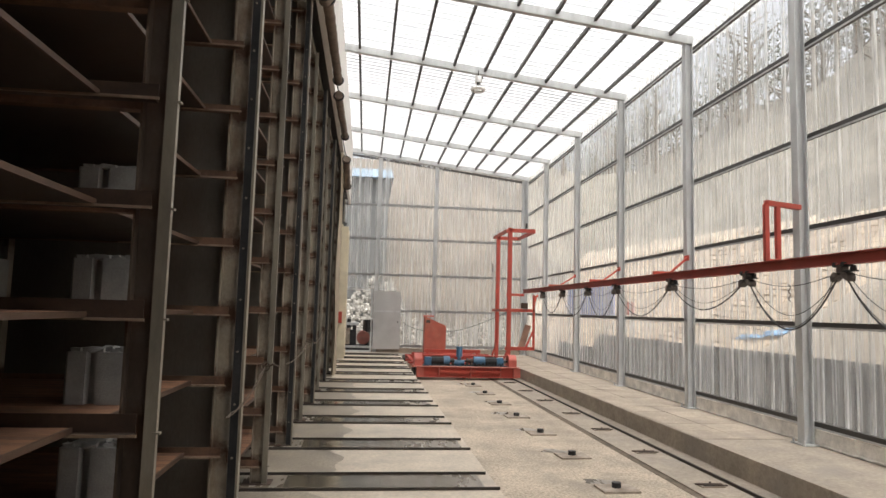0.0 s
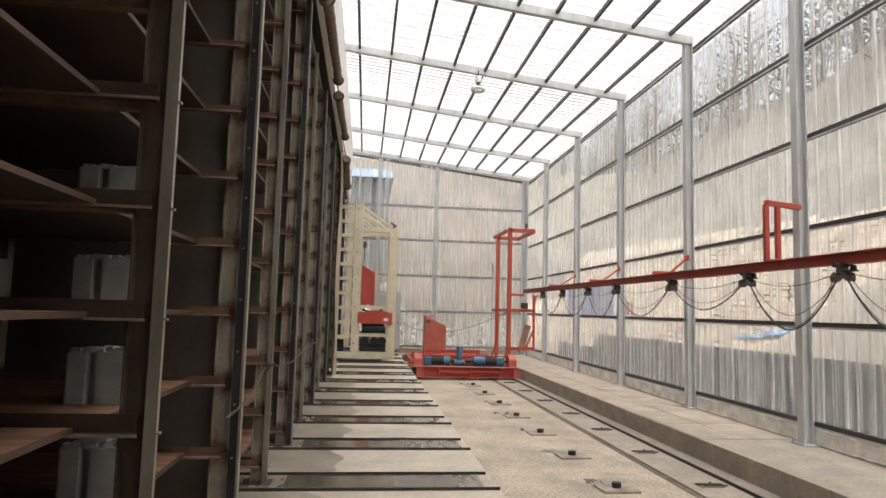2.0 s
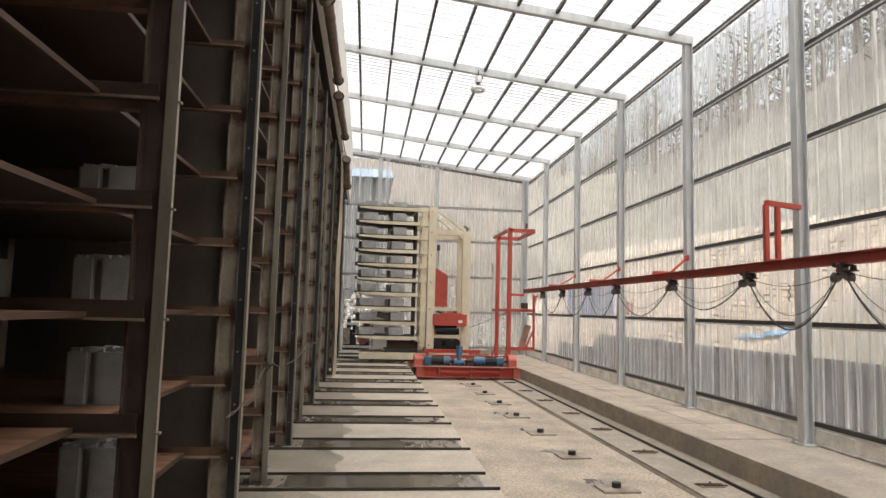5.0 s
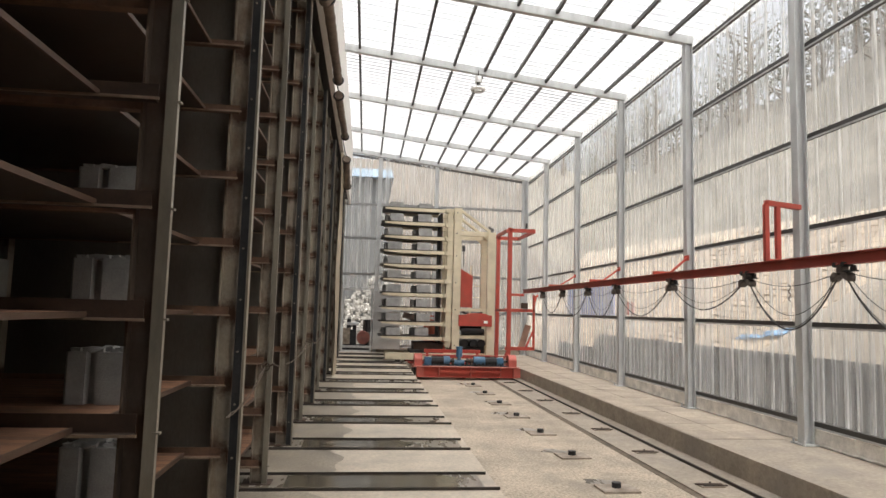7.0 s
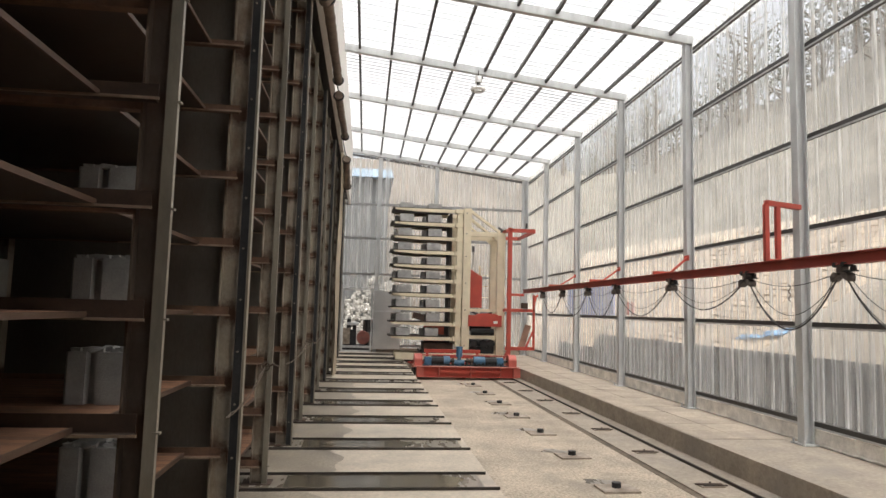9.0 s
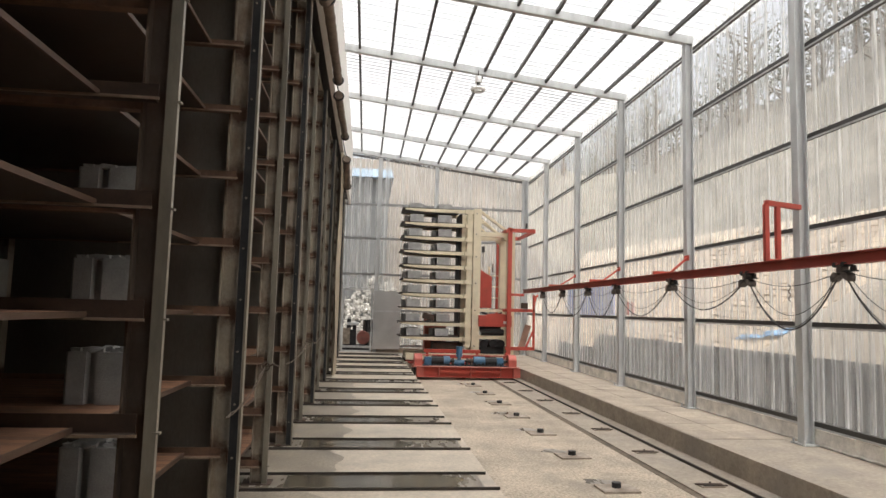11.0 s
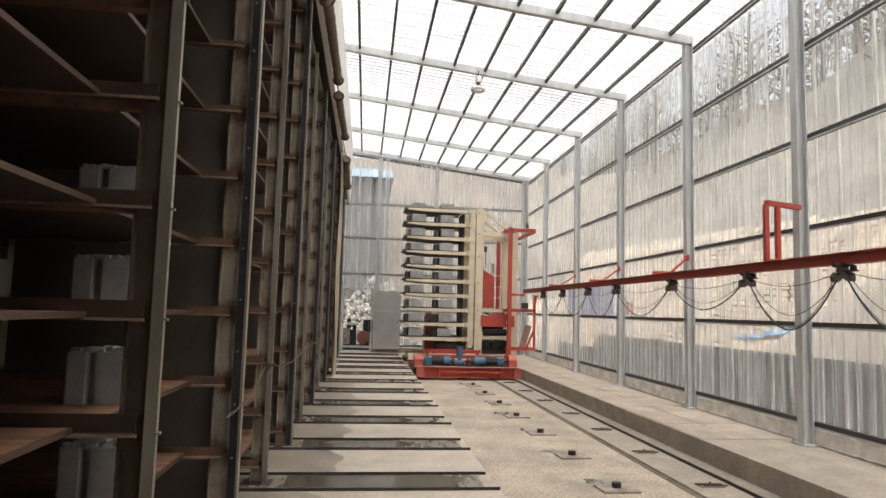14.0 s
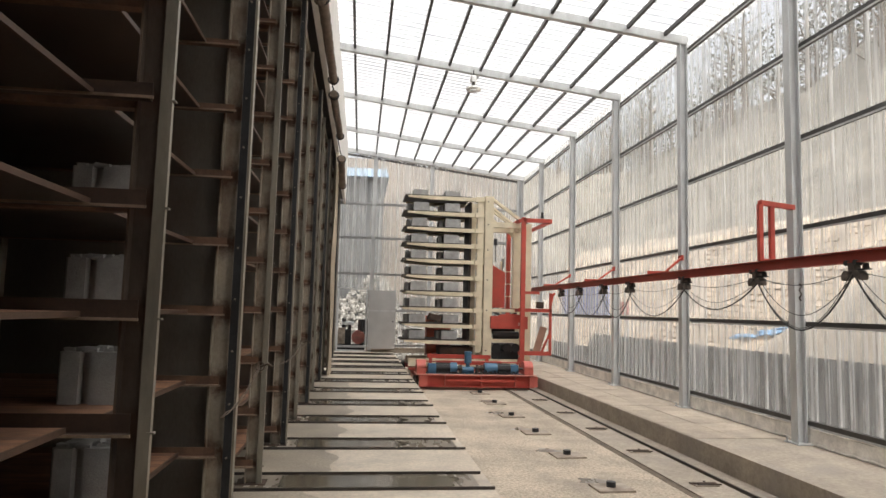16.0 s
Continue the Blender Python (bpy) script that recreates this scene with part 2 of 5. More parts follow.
SHEDWALL = material("grey_shed_wall", (0.16, 0.16, 0.155), 0.55, metal=0.3, vary=0.2, scale=2, stretch=(3, 1, 0.4))
SOIL = material("hillside_soil", (0.21, 0.19, 0.155), 0.95, vary=0.3, scale=0.6, grain=6, bump=0.9, fleck=1.3, stretch=(1, 1, 2.5), stain=(0.16, 0.14, 0.115), stain_amount=0.6)
PILE = material("loose_earth", (0.37, 0.32, 0.26), 0.95, vary=0.14, scale=1.2, grain=9, bump=0.6, fleck=0.9)
CUT = material("cut_bank_soil", (0.52, 0.44, 0.345), 0.95, vary=0.26, scale=0.8, grain=3.2, fleck=0.9, bump=0.6, stretch=(0.5, 0.5, 5), stain=(0.42, 0.34, 0.25), stain_amount=0.5)
coursed(CUT, 0.38, 0.125, 0.75)
STONE = material("pale_sandy_stone", (0.60, 0.50, 0.39), 0.9, vary=0.22, scale=1.3, grain=18, bump=0.5, island=0.16)
STONES = material("pale_sandy_stones", (0.60, 0.50, 0.39), 0.9, vary=0.22, scale=1.3, grain=18, bump=0.5, island=0.16, shards=True)
RUBBLE = material("pale_rubble", (0.36, 0.34, 0.305), 0.9, vary=0.35, scale=3, grain=12, island=0.4, shards=True)
UPSTAND = material("pale_upstand_concrete", (0.86, 0.82, 0.76), 0.85, vary=0.22, scale=5, grain=30, bump=0.4)
FOIL = material("silver_foil", (0.75, 0.75, 0.75), 0.25, metal=0.9, vary=0.15, scale=20)
BOARD = material("pale_blue_board", (0.27, 0.34, 0.64), 0.6, vary=0.1, scale=2)
PINKBOARD = material("faded_red_board", (0.62, 0.25, 0.22), 0.6, vary=0.15, scale=2)
TARP = material("blue_tarpaulin", (0.20, 0.36, 0.56), 0.5, vary=0.2, scale=3)
LEAF = material("foliage", (0.15, 0.16, 0.125), 0.7, vary=0.35, scale=2, grain=20)
BARK = material("bark", (0.20, 0.165, 0.13), 0.9, vary=0.3)
LAMPGREY = material("lamp_housing", (0.85, 0.84, 0.82), 0.45, metal=0.4)
WALLSHEET = sheet_material("clear_ribbed_wall_sheet", 0.24, 0.06, (0.95, 0.95, 0.94), (5.0, 5.0, 0.16), 0.36)
# Milkier sheet for the rib flanks, standing in for glints.
WALLRIB = sheet_material("milky_glint_rib", 0.47, 0.08, (0.95, 0.95, 0.94), (5.0, 5.0, 0.5), 0.6)
# Darker sheet that puts the shaded side of the roof ribs into colour.
RIBEDGE = sheet_material("shaded_roof_rib", 0.85, 0.02, (0.36, 0.36, 0.36), (0.5, 3.0, 0.5), 0.2, 0.38)
ROOFSHEET = sheet_material("milky_ribbed_roof_sheet", 0.66, 0.03, (0.66, 0.66, 0.66), (0.5, 7.0, 0.5), 0.4, 0.70)

# ---- mesh tools ----


def box(bm, x0, x1, y0, y1, z0, z1, m=None):
    v = [bm.verts.new((x, y, z)) for x in (x0, x1) for y in (y0, y1) for z in (z0, z1)]
    for f in ((0, 1, 3, 2), (4, 6, 7, 5), (0, 4, 5, 1), (2, 3, 7, 6), (0, 2, 6, 4), (1, 5, 7, 3)):
        bm.faces.new([v[i] for i in f])
    if m is not None:
        bmesh.ops.transform(bm, matrix=m, verts=v)
    return v


def bar(bm, a, b, w, h):
    """A straight bar of w x h from a to b."""
    a, b = Vector(a), Vector(b)
    d = b - a
    m = Matrix.Translation(a) @ d.to_track_quat("Y", "Z").to_matrix().to_4x4()
    box(bm, -w / 2, w / 2, 0, d.length, -h / 2, h / 2, m)


def cyl(bm, a, b, r, n=14, r2=None):
    a, b = Vector(a), Vector(b)
    d = b - a
    q = d.to_track_quat("Z", "Y").to_matrix().to_4x4()
    m = Matrix.Translation((a + b) / 2) @ q
    bmesh.ops.create_cone(bm, cap_ends=True, segments=n, radius1=r, radius2=r if r2 is None else r2, depth=d.length, matrix=m)


def tube(bm, pts, r, n=6):
    rings = []
    pts = [Vector(p) for p in pts]
    for i, p in enumerate(pts):
        d = (pts[min(i + 1, len(pts) - 1)] - pts[max(i - 1, 0)]).normalized()
        q = d.to_track_quat("Z", "Y")
        rings.append([bm.verts.new(p + q @ Vector((r * math.cos(2 * math.pi * k / n), r * math.sin(2 * math.pi * k / n), 0))) for k in range(n)])
    for a, b in zip(rings, rings[1:]):
        for k in range(n):
            bm.faces.new((a[k], a[(k + 1) % n], b[(k + 1) % n], b[k]))
    bm.faces.new(rings[0][::-1]), bm.faces.new(rings[-1])


def profile(bm, pts, a, b, axis):
    """A closed outline of (u, v) swept from a to b along an axis: x takes (y, z), y takes (x, z), z takes (x, y)."""
    def at(u, v, s):
        return {"x": (s, u, v), "y": (u, s, v), "z": (u, v, s)}[axis]
    lo, hi = [bm.verts.new(at(u, v, a)) for u, v in pts], [bm.verts.new(at(u, v, b)) for u, v in pts]
    bm.faces.new(lo), bm.faces.new(hi[::-1])
    for i in range(len(pts)):
        j = (i + 1) % len(pts)
        bm.faces.new((lo[i], hi[i], hi[j], lo[j]))


def mesh_of(name, bm, mat, bevel=0.0, smooth=False):
    if bevel:
        bmesh.ops.bevel(bm, geom=[e for e in bm.edges if e.calc_face_angle(0) > 0.9], offset=bevel, segments=2, affect="EDGES", clamp_overlap=True)
    bmesh.ops.recalc_face_normals(bm, faces=bm.faces)
    me = bpy.data.meshes.new(name)
    bm.to_mesh(me)
    bm.free()
    me.materials.append(mat)
    if smooth:
        me.shade_smooth()
        me.set_sharp_from_angle(angle=radians(40))
    return me


def part(name, bm, mat, parent=None, label="", bevel=0.0, smooth=False):
    ob = new(name, mesh_of(name, bm, mat, bevel, smooth))
    ob.parent = parent
    return tagged(ob, label)


def piece(name, me, parent, m):
    """One more object on a shared mesh."""
    ob = new(name, me)
    ob.parent, ob.matrix_basis = parent, m
    return ob


def thing(name, label, category, group="", at=(0, 0, 0)):
    ob = tagged(new(name), label, category, group)
    ob.location, ob.empty_display_size = at, 0.2
    return ob


def structure(name, label, category, bm=None, mat=None, bevel=0.0):
    ob = new(name, mesh_of(name, bm, mat, bevel) if bm else None)
    return tagged(ob, label, category, kind="structure")


def bm_new():
    return bmesh.new()


def one_box(name, dims, mat, parent, label="", bevel=0.0):
    bm = bm_new()
    box(bm, *dims)
    return part(name, bm, mat, parent, label, bevel)


# ---- plan ----
BAY = 1.563
POSTS_Y = [1.55, 4.5, 7.45, 10.37, 13.44, 16.54, 19.75, 22.5]
GIRTS_Z = [0.245, 1.437, 2.637, 3.785, 4.975, 6.12]
PITZ = -0.27
SLAB_X, KERB_X = 1.19, 4.16
FAR_Y, NEAR_Y = 22.6, -3.0


def wx(y):
    """The inner line of the posts of the glazed wall, which runs slightly askew."""
    return 5.29 + 0.0157 * (y - 7.45)


def roof_z(x):
    return 6.89 - 0.113 * x


# ---- floor ----


def floors():
    bm = bm_new()
    box(bm, -8.0, SLAB_X, NEAR_Y, FAR_Y, -0.6, 0.0)
    slab = structure("floor_platform", "pale worn concrete platform before the racks", "floor", bm, CONCRETE)
    bm = bm_new()
    box(bm, SLAB_X, KERB_X, NEAR_Y, FAR_Y, -0.6, PITZ)
    pit = structure("floor_pit", "rough dusty concrete floor of the transfer pit", "floor", bm, PIT)
    bm = bm_new()
    box(bm, KERB_X, 6.0, NEAR_Y, FAR_Y, -0.6, 0.0)
    kerb = structure("floor_kerb", "raised concrete walkway with a square kerb edge", "floor", bm, KERB, 0.012)
    rng = random.Random(3)
    for i in range(-3, 11):
        y = 5.541 + BAY * i
        if y > FAR_Y - 0.7:
            break
        one_box("wet_strip", (-7.5, SLAB_X - 0.10 + rng.uniform(-.03, .03), y + 0.02, y + 0.50, -0.01, 0.006), WET, slab, "dark damp concrete strip")
        bm = bm_new()
        x1, cy = rng.uniform(.1, .75), y + .27
        bm.faces.new([bm.verts.new((u, v, .010)) for u, v in [(-.62, cy - .19), (-.3, cy - .21)] + [(x1 + .16 * math.cos(a) + .04 * math.sin(4 * a + i), cy + .20 * math.sin(a)) for a in np.linspace(-1.4, 1.4, 12)] + [(-.3, cy + .21), (-.62, cy + .2)]])
        part("puddle", bm, PUDDLE, slab, "shallow dark puddle")
        for dy in (0.0, 0.515):
            bm = bm_new()
            x1 = SLAB_X + (0.0 if dy == 0 else -0.03)
            profile(bm, [(y + dy, -0.005), (y + dy + 0.05, -0.005), (y + dy + 0.05, 0.012), (y + dy + 0.012, 0.012), (y + dy + 0.012, 0.026), (y + dy, 0.026)], -7.5, x1, "x")
            part("steel_angle", bm, STRIP, slab, "dark steel angle set in the floor")
        if i > 4:
            continue
        cy, hy, xe = y + .52 + .52, .50, rng.uniform(-.5, -.2)
        bm = bm_new()
        out = [(-7.4, cy - hy), (-.3, cy - hy)] + [(xe + .18 * math.cos(a) + .04 * math.sin(5 * a + i), cy - hy + 2 * hy * (.5 + .5 * math.sin(a))) for a in np.linspace(-1.4, 1.4, 14)] + [(-.3, cy + hy), (-7.4, cy + hy)]
        bm.faces.new([bm.verts.new((u, v, .004)) for u, v in out])
        part("damp_patch", bm, DAMP, slab, "darker damp patch")
    for x in (.36, .46):
        bm = bm_new()
        box(bm, x, x + .07, 7.74, 7.765, .0, .0035)
        box(bm, x + .025, x + .04, 7.64, 7.74, .0, .0035)
        part("scuff_mark", bm, STRIP, slab, "small dark scuff mark")
    # paving slabs on the walkway
    me = None
    for j in range(27):
        for i in range(2):
            if me is None:
                bm = bm_new()
                box(bm, 0, .535, 0, .535, -.01, .005)
                me = mesh_of("slab", bm, PAVER, .004)
            piece("paving_slab", me, kerb, pose(KERB_X + .03 + .545 * i, 7.75 + .545 * j, rng.uniform(-.002, .001), rng.uniform(-.15, .15), rng.uniform(-.15, .15), 0))
    # smoother track bed and its rails
    bm = bm_new()
    box(bm, 3.385, KERB_X - 0.002, NEAR_Y, FAR_Y, PITZ - 0.01, PITZ + 0.018)
    part("track_bed", bm, KERB, pit, "smooth pale concrete track bed")
    one_box("groove", (3.31, 3.385, NEAR_Y, FAR_Y, PITZ - 0.01, PITZ + 0.004), STAINED, pit, "stained joint")
    for x in (3.89, 1.29):
        bm = bm_new()
        z = PITZ + .016
        profile(bm, [(x - .012, z), (x + .012, z), (x + .012, z + .008), (x + .008, z + .012), (x + .008, z + .022), (x + .012, z + .024), (x + .012, z + .034), (x - .012, z + .034), (x - .012, z + .024), (x - .008, z + .022), (x - .008, z + .012), (x - .012, z + .008)], NEAR_Y, FAR_Y - 0.3, "y")
        part("rail", bm, STRIP, pit, "dark steel rail")
    for i in range(0, 10):
        y = 5.08 + BAY * i - BAY
        t = tagged(new("anchor_plate"), "steel anchor plate with a dark stub bolt on the pit floor", "anchor plate", "anchor plates")
        t.location = (2.63 + rng.uniform(-.02, .02), 6.55 + 1.482 * (i - 2), PITZ)
        t.rotation_euler = (0, 0, rng.uniform(-.08, .08))
        one_box("plate", (-.19, .19, -.17, .13, 0, .02), PLATE, t, "worn steel plate", .002)
        bm = bm_new()
        cyl(bm, (0, 0, .01), (0, 0, .07), .048)
        part("stub", bm, DARK, t, "dark stub bolt")
        bm = bm_new()
        cx, cy = t.location.x - rng.uniform(.08, .2), t.location.y + rng.uniform(.26, .36)
        bm.faces.new([bm.verts.new((cx + (.16 + .05 * math.sin(3 * a + i)) * math.cos(a), cy + (.13 + .04 * math.sin(2 * a + i)) * math.sin(a), PITZ + .004)) for a in np.linspace(0, 2 * math.pi, 18)[:-1]])
        part("damp_stain", bm, WET, pit, "dark damp stain")
        t = tagged(new("rail_clip"), "small steel clip plate bolted to the track bed", "rail clip", "rail clips")
        t.location = (3.64 + rng.uniform(-.02, .02), y - .05 + rng.uniform(-.03, .03), PITZ + .018)
        one_box("plate", (-.13, .13, -.08, .08, 0, .012), PLATE, t)
        one_box("strap", (-.16, .13, -.015, .02, .012, .024), RUST, t)
        one_box("strap", (-.10, .16, -.065, -.045, .012, .024), STRIP, t)
        bm = bm_new()
        cyl(bm, (.02, .04, .01), (.02, .04, .032), .012, 8)
        part("bolt", bm, STRIP, t)


def rib_panel(y_or_x, width, z0, z1, pitch, depth, axis):
    """A ribbed sheet: ribs upright for walls."""
    bm = bm_new()
    n = int(round(width / pitch))
    pts = []
    for i in range(n):
        s = i * pitch
        pts += [(s, 0), (s + pitch * 0.66, 0), (s + pitch * 0.73, depth), (s + pitch * 0.93, depth)]
    pts.append((n * pitch, 0))
    lo = [bm.verts.new((u, v, z0) if axis == "x" else (v, u, z0)) for u, v in pts]
    hi = [bm.verts.new((u, v, z1) if axis == "x" else (v, u, z1)) for u, v in pts]
    for i in range(len(pts) - 1):
        bm.faces.new((lo[i], lo[i + 1], hi[i + 1], hi[i]))
    return bm


def h_post(bm, x, y, z0, z1, d, w, t=0.012):
    """H section, flanges facing along x."""
    a, b = d / 2, w / 2
    profile(bm, [(x - a, y - b), (x - a + t, y - b), (x - a + t, y - t / 2), (x + a - t, y - t / 2), (x + a - t, y - b), (x + a, y - b), (x + a, y + b), (x + a - t, y + b), (x + a - t, y + t / 2), (x - a + t, y + t / 2), (x - a + t, y + b), (x - a, y + b)], z0, z1, "z")


def rib_mesh(bm):
    """Wall sheet with milkier rib flanks, which paint in pale sky glints."""
    me = mesh_of("sheet_panel", bm, WALLSHEET)
    me.materials.append(WALLRIB)
    for i, p in enumerate(me.polygons):
        p.material_index = 1 if i % 4 in (1, 3) or i in (6, 18) else 0
    return me


def glazed_wall():
    wall = structure("wall_right", "glazed hall wall of clear ribbed sheet on galvanised posts", "wall")
    skew = math.atan(0.0157)
    me = rib_mesh(rib_panel(0, 1.0, 0.17, 6.415, 0.2, 0.017, "y"))
    y = NEAR_Y
    while y < FAR_Y - 0.3:
        piece("sheet_panel", me, wall, Matrix.Translation((wx(y) + 0.235, y, 0)) @ Matrix.Rotation(-skew, 4, "Z"))
        y += 1.0
    for y in POSTS_Y:
        bm = bm_new()
        h_post(bm, wx(y) + .065, y, 0.01, roof_z(wx(y)) - 0.02, .13, .125)
        p = part("post", bm, GALV, wall, "galvanised steel post")
        one_box("base_plate", (wx(y) - .05, wx(y) + .2, y - .13, y + .13, 0, .014), GALV, p)
        bm = bm_new()
        for sx in (-.03, .17):
            for sy in (-.1, .1):
                cyl(bm, (wx(y) + sx, y + sy, .01), (wx(y) + sx, y + sy, .06), .012, 8)
        part("anchor_bolts", bm, GALV, p)
    for z in GIRTS_Z:
        bm = bm_new()
        profile(bm, [(0, z - .029), (.07, z - .029), (.07, z - .021), (.012, z - .021), (.012, z + .026), (.07, z + .026), (.07, z + .036), (0, z + .036)], 0, FAR_Y - NEAR_Y, "y")
        # Dark channel colour carries its inner shade; the lip keeps plain galvanised grey.
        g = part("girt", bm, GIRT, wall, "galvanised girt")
        g.matrix_basis = Matrix.Translation((wx(NEAR_Y) + .15, NEAR_Y, 0)) @ Matrix.Rotation(-skew, 4, "Z")
        one_box("girt_lip", (-.004, -.001, 0, FAR_Y - NEAR_Y, z - .044, z - .020), GALV, g, "bright galvanised lip")
    bm = bm_new()
    box(bm, .16, .32, 0, FAR_Y - NEAR_Y, -.02, .18, Matrix.Translation((wx(NEAR_Y), NEAR_Y, 0)) @ Matrix.Rotation(-skew, 4, "Z"))
    part("upstand", bm, UPSTAND, wall, "low concrete upstand under the sheets")
    rng = random.Random(41)
    for z, x in ((.012, .152), (.186, .158)):
        bm = bm_new()
        n = 150
        tube(bm, [(wx(2 + 20 * i / n) + x + rng.uniform(-.006, .006), 2 + 20 * i / n, z + rng.choice((-.004, 0, 0, .012))) for i in range(n + 1)], .011, 6)
        part("sealant_bead", bm, UPSTAND, wall, "lumpy pale sealant bead", 0, True)


DOOR_X0, DOOR_X1, DOOR_H = -0.72, 0.20, 2.11


def far_wall():
    wall = structure("wall_far", "end wall of clear ribbed sheet on galvanised girts with a doorway", "wall")
    me = rib_mesh(rib_panel(0, 1.0, 0.15, 6.85, 0.2, 0.017, "x"))
    up = rib_mesh(rib_panel(0, 0.9, DOOR_H + .06, 6.85, 0.2, 0.017, "x"))
    for x in (0.22, 1.22, 2.22, 3.22, 4.22, 4.60):
        pm = rib_mesh(rib_panel(0, 1.0, 0.15, roof_z(x + 1) + .1, 0.2, 0.017, "x"))
        piece("sheet_panel", pm, wall, Matrix.Translation((x, FAR_Y + .02 + (.03 if x > 4.5 else 0), 0)))
    bm = bm_new()
    bar(bm, (-.7, FAR_Y - .03, roof_z(-.7) - .13), (wx(FAR_Y), FAR_Y - .03, roof_z(wx(FAR_Y)) - .13), .06, .06)
    part("sloped_girt", bm, GIRT, wall, "sloped girt under the roof")
    piece("sheet_panel", up, wall, Matrix.Translation((-.70, FAR_Y + .02, 0)))
    piece("sheet_panel", me, wall, Matrix.Translation((-1.75, FAR_Y + .02, 0)))
    for x, z0 in ((2.36, .0), (wx(FAR_Y) - .02, .0), (0.36, .0)):
        bm = bm_new()
        h_post(bm, x, FAR_Y - .1, z0, roof_z(x) - .1, .13, .13)
        part("post", bm, GALV, wall, "galvanised steel post")
    for z in (0.23, 1.43, 2.66, 3.91, 5.10):
        bm = bm_new()
        x0 = .30 if z < DOOR_H else -2.5
        profile(bm, [(FAR_Y - .06, z - .04), (FAR_Y + .01, z - .04), (FAR_Y + .01, z - .025), (FAR_Y - .045, z - .025), (FAR_Y - .045, z + .025), (FAR_Y + .01, z + .025), (FAR_Y + .01, z + .04), (FAR_Y - .06, z + .04)], x0, wx(FAR_Y), "x")
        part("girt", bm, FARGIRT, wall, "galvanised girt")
    one_box("sloped_girt_end", (-2.5, -1.75, FAR_Y, FAR_Y + .1, 0, 6.9), WHITE, wall)
    one_box("upstand", (.2, 5.7, FAR_Y - .02, FAR_Y + .12, -.02, .15), KERB, wall)
    frame_ob = structure("door_1", "open sheet-metal door beside its galvanised frame", "door")
    for d in ((DOOR_X0 - .05, DOOR_X0, 0.0, DOOR_H + .05), (DOOR_X1, DOOR_X1 + .06, 0.0, DOOR_H + .05), (DOOR_X0, DOOR_X1, DOOR_H, DOOR_H + .05), (DOOR_X0, DOOR_X1, 0.0, .06)):
        one_box("door_frame", (d[0], d[1], FAR_Y - .08, FAR_Y + .02, d[2], d[3]), GALV, frame_ob, "", .004)
    leaf = one_box("door_leaf", (.31, 1.22, FAR_Y - .20, FAR_Y - .16, .12, 2.10), DOOR, frame_ob, "grey sheet door leaf folded against the wall", .004)
    one_box("door_rail", (.31, 1.22, FAR_Y - .215, FAR_Y - .20, 1.38, 1.43), GALV, leaf)
    bm = bm_new()
    cyl(bm, (1.13, FAR_Y - .2, 1.05), (1.13, FAR_Y - .26, 1.05), .025, 10)
    part("door_handle", bm, DARK, leaf)


def roof():
    top = structure("ceiling_beams", "galvanised roof beams under a shallow single slope", "ceiling")
    for y in POSTS_Y:
        bm = bm_new()
        x0, x1 = -.70, wx(y) + .15
        box(bm, 0, math.hypot(x1 - x0, .113 * (x1 - x0)), y - .055, y + .055, -.065, .085, Matrix.Translation((x0, 0, roof_z(x0))) @ Matrix.Rotation(math.atan(.113), 4, "Y"))
        part("beam", bm, GALV, top, "galvanised roof beam", .006)
    for i in range(9):
        x = -.335 + .672 * i
        bm = bm_new()
        z = roof_z(x) + .004
        profile(bm, [(x, z), (x + .05, z), (x + .05, z + .012), (x + .012, z + .012), (x + .012, z + .06), (x + .05, z + .06), (x + .05, z + .07), (x, z + .07)], NEAR_Y, FAR_Y, "y")
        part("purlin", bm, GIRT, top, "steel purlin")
    bm = bm_new()
    start = -.4
    n = int((FAR_Y - start + .3) / .2)
    rows = []
    for x in (-.75, 5.95):
        r = []
        for i in range(n):
            y = start + i * .2
            for dy, dz in ((0, 0), (.12, 0), (.14, .025), (.18, .025)):
                r.append(bm.verts.new((x, y + dy, roof_z(x) + .15 + dz)))
        rows.append(r)
    for i in range(len(rows[0]) - 1):
        bm.faces.new((rows[0][i], rows[0][i + 1], rows[1][i + 1], rows[1][i]))
    c = structure("ceiling", "milky translucent ribbed roof sheets", "ceiling", bm, ROOFSHEET)
    c.data.materials.append(RIBEDGE)
    # One flank of each far rib is darkened, to draw its shade line.
    for i, p in enumerate(c.data.polygons):
        p.material_index = 1 if i % 4 == 3 and p.center.y > 13.6 else 0


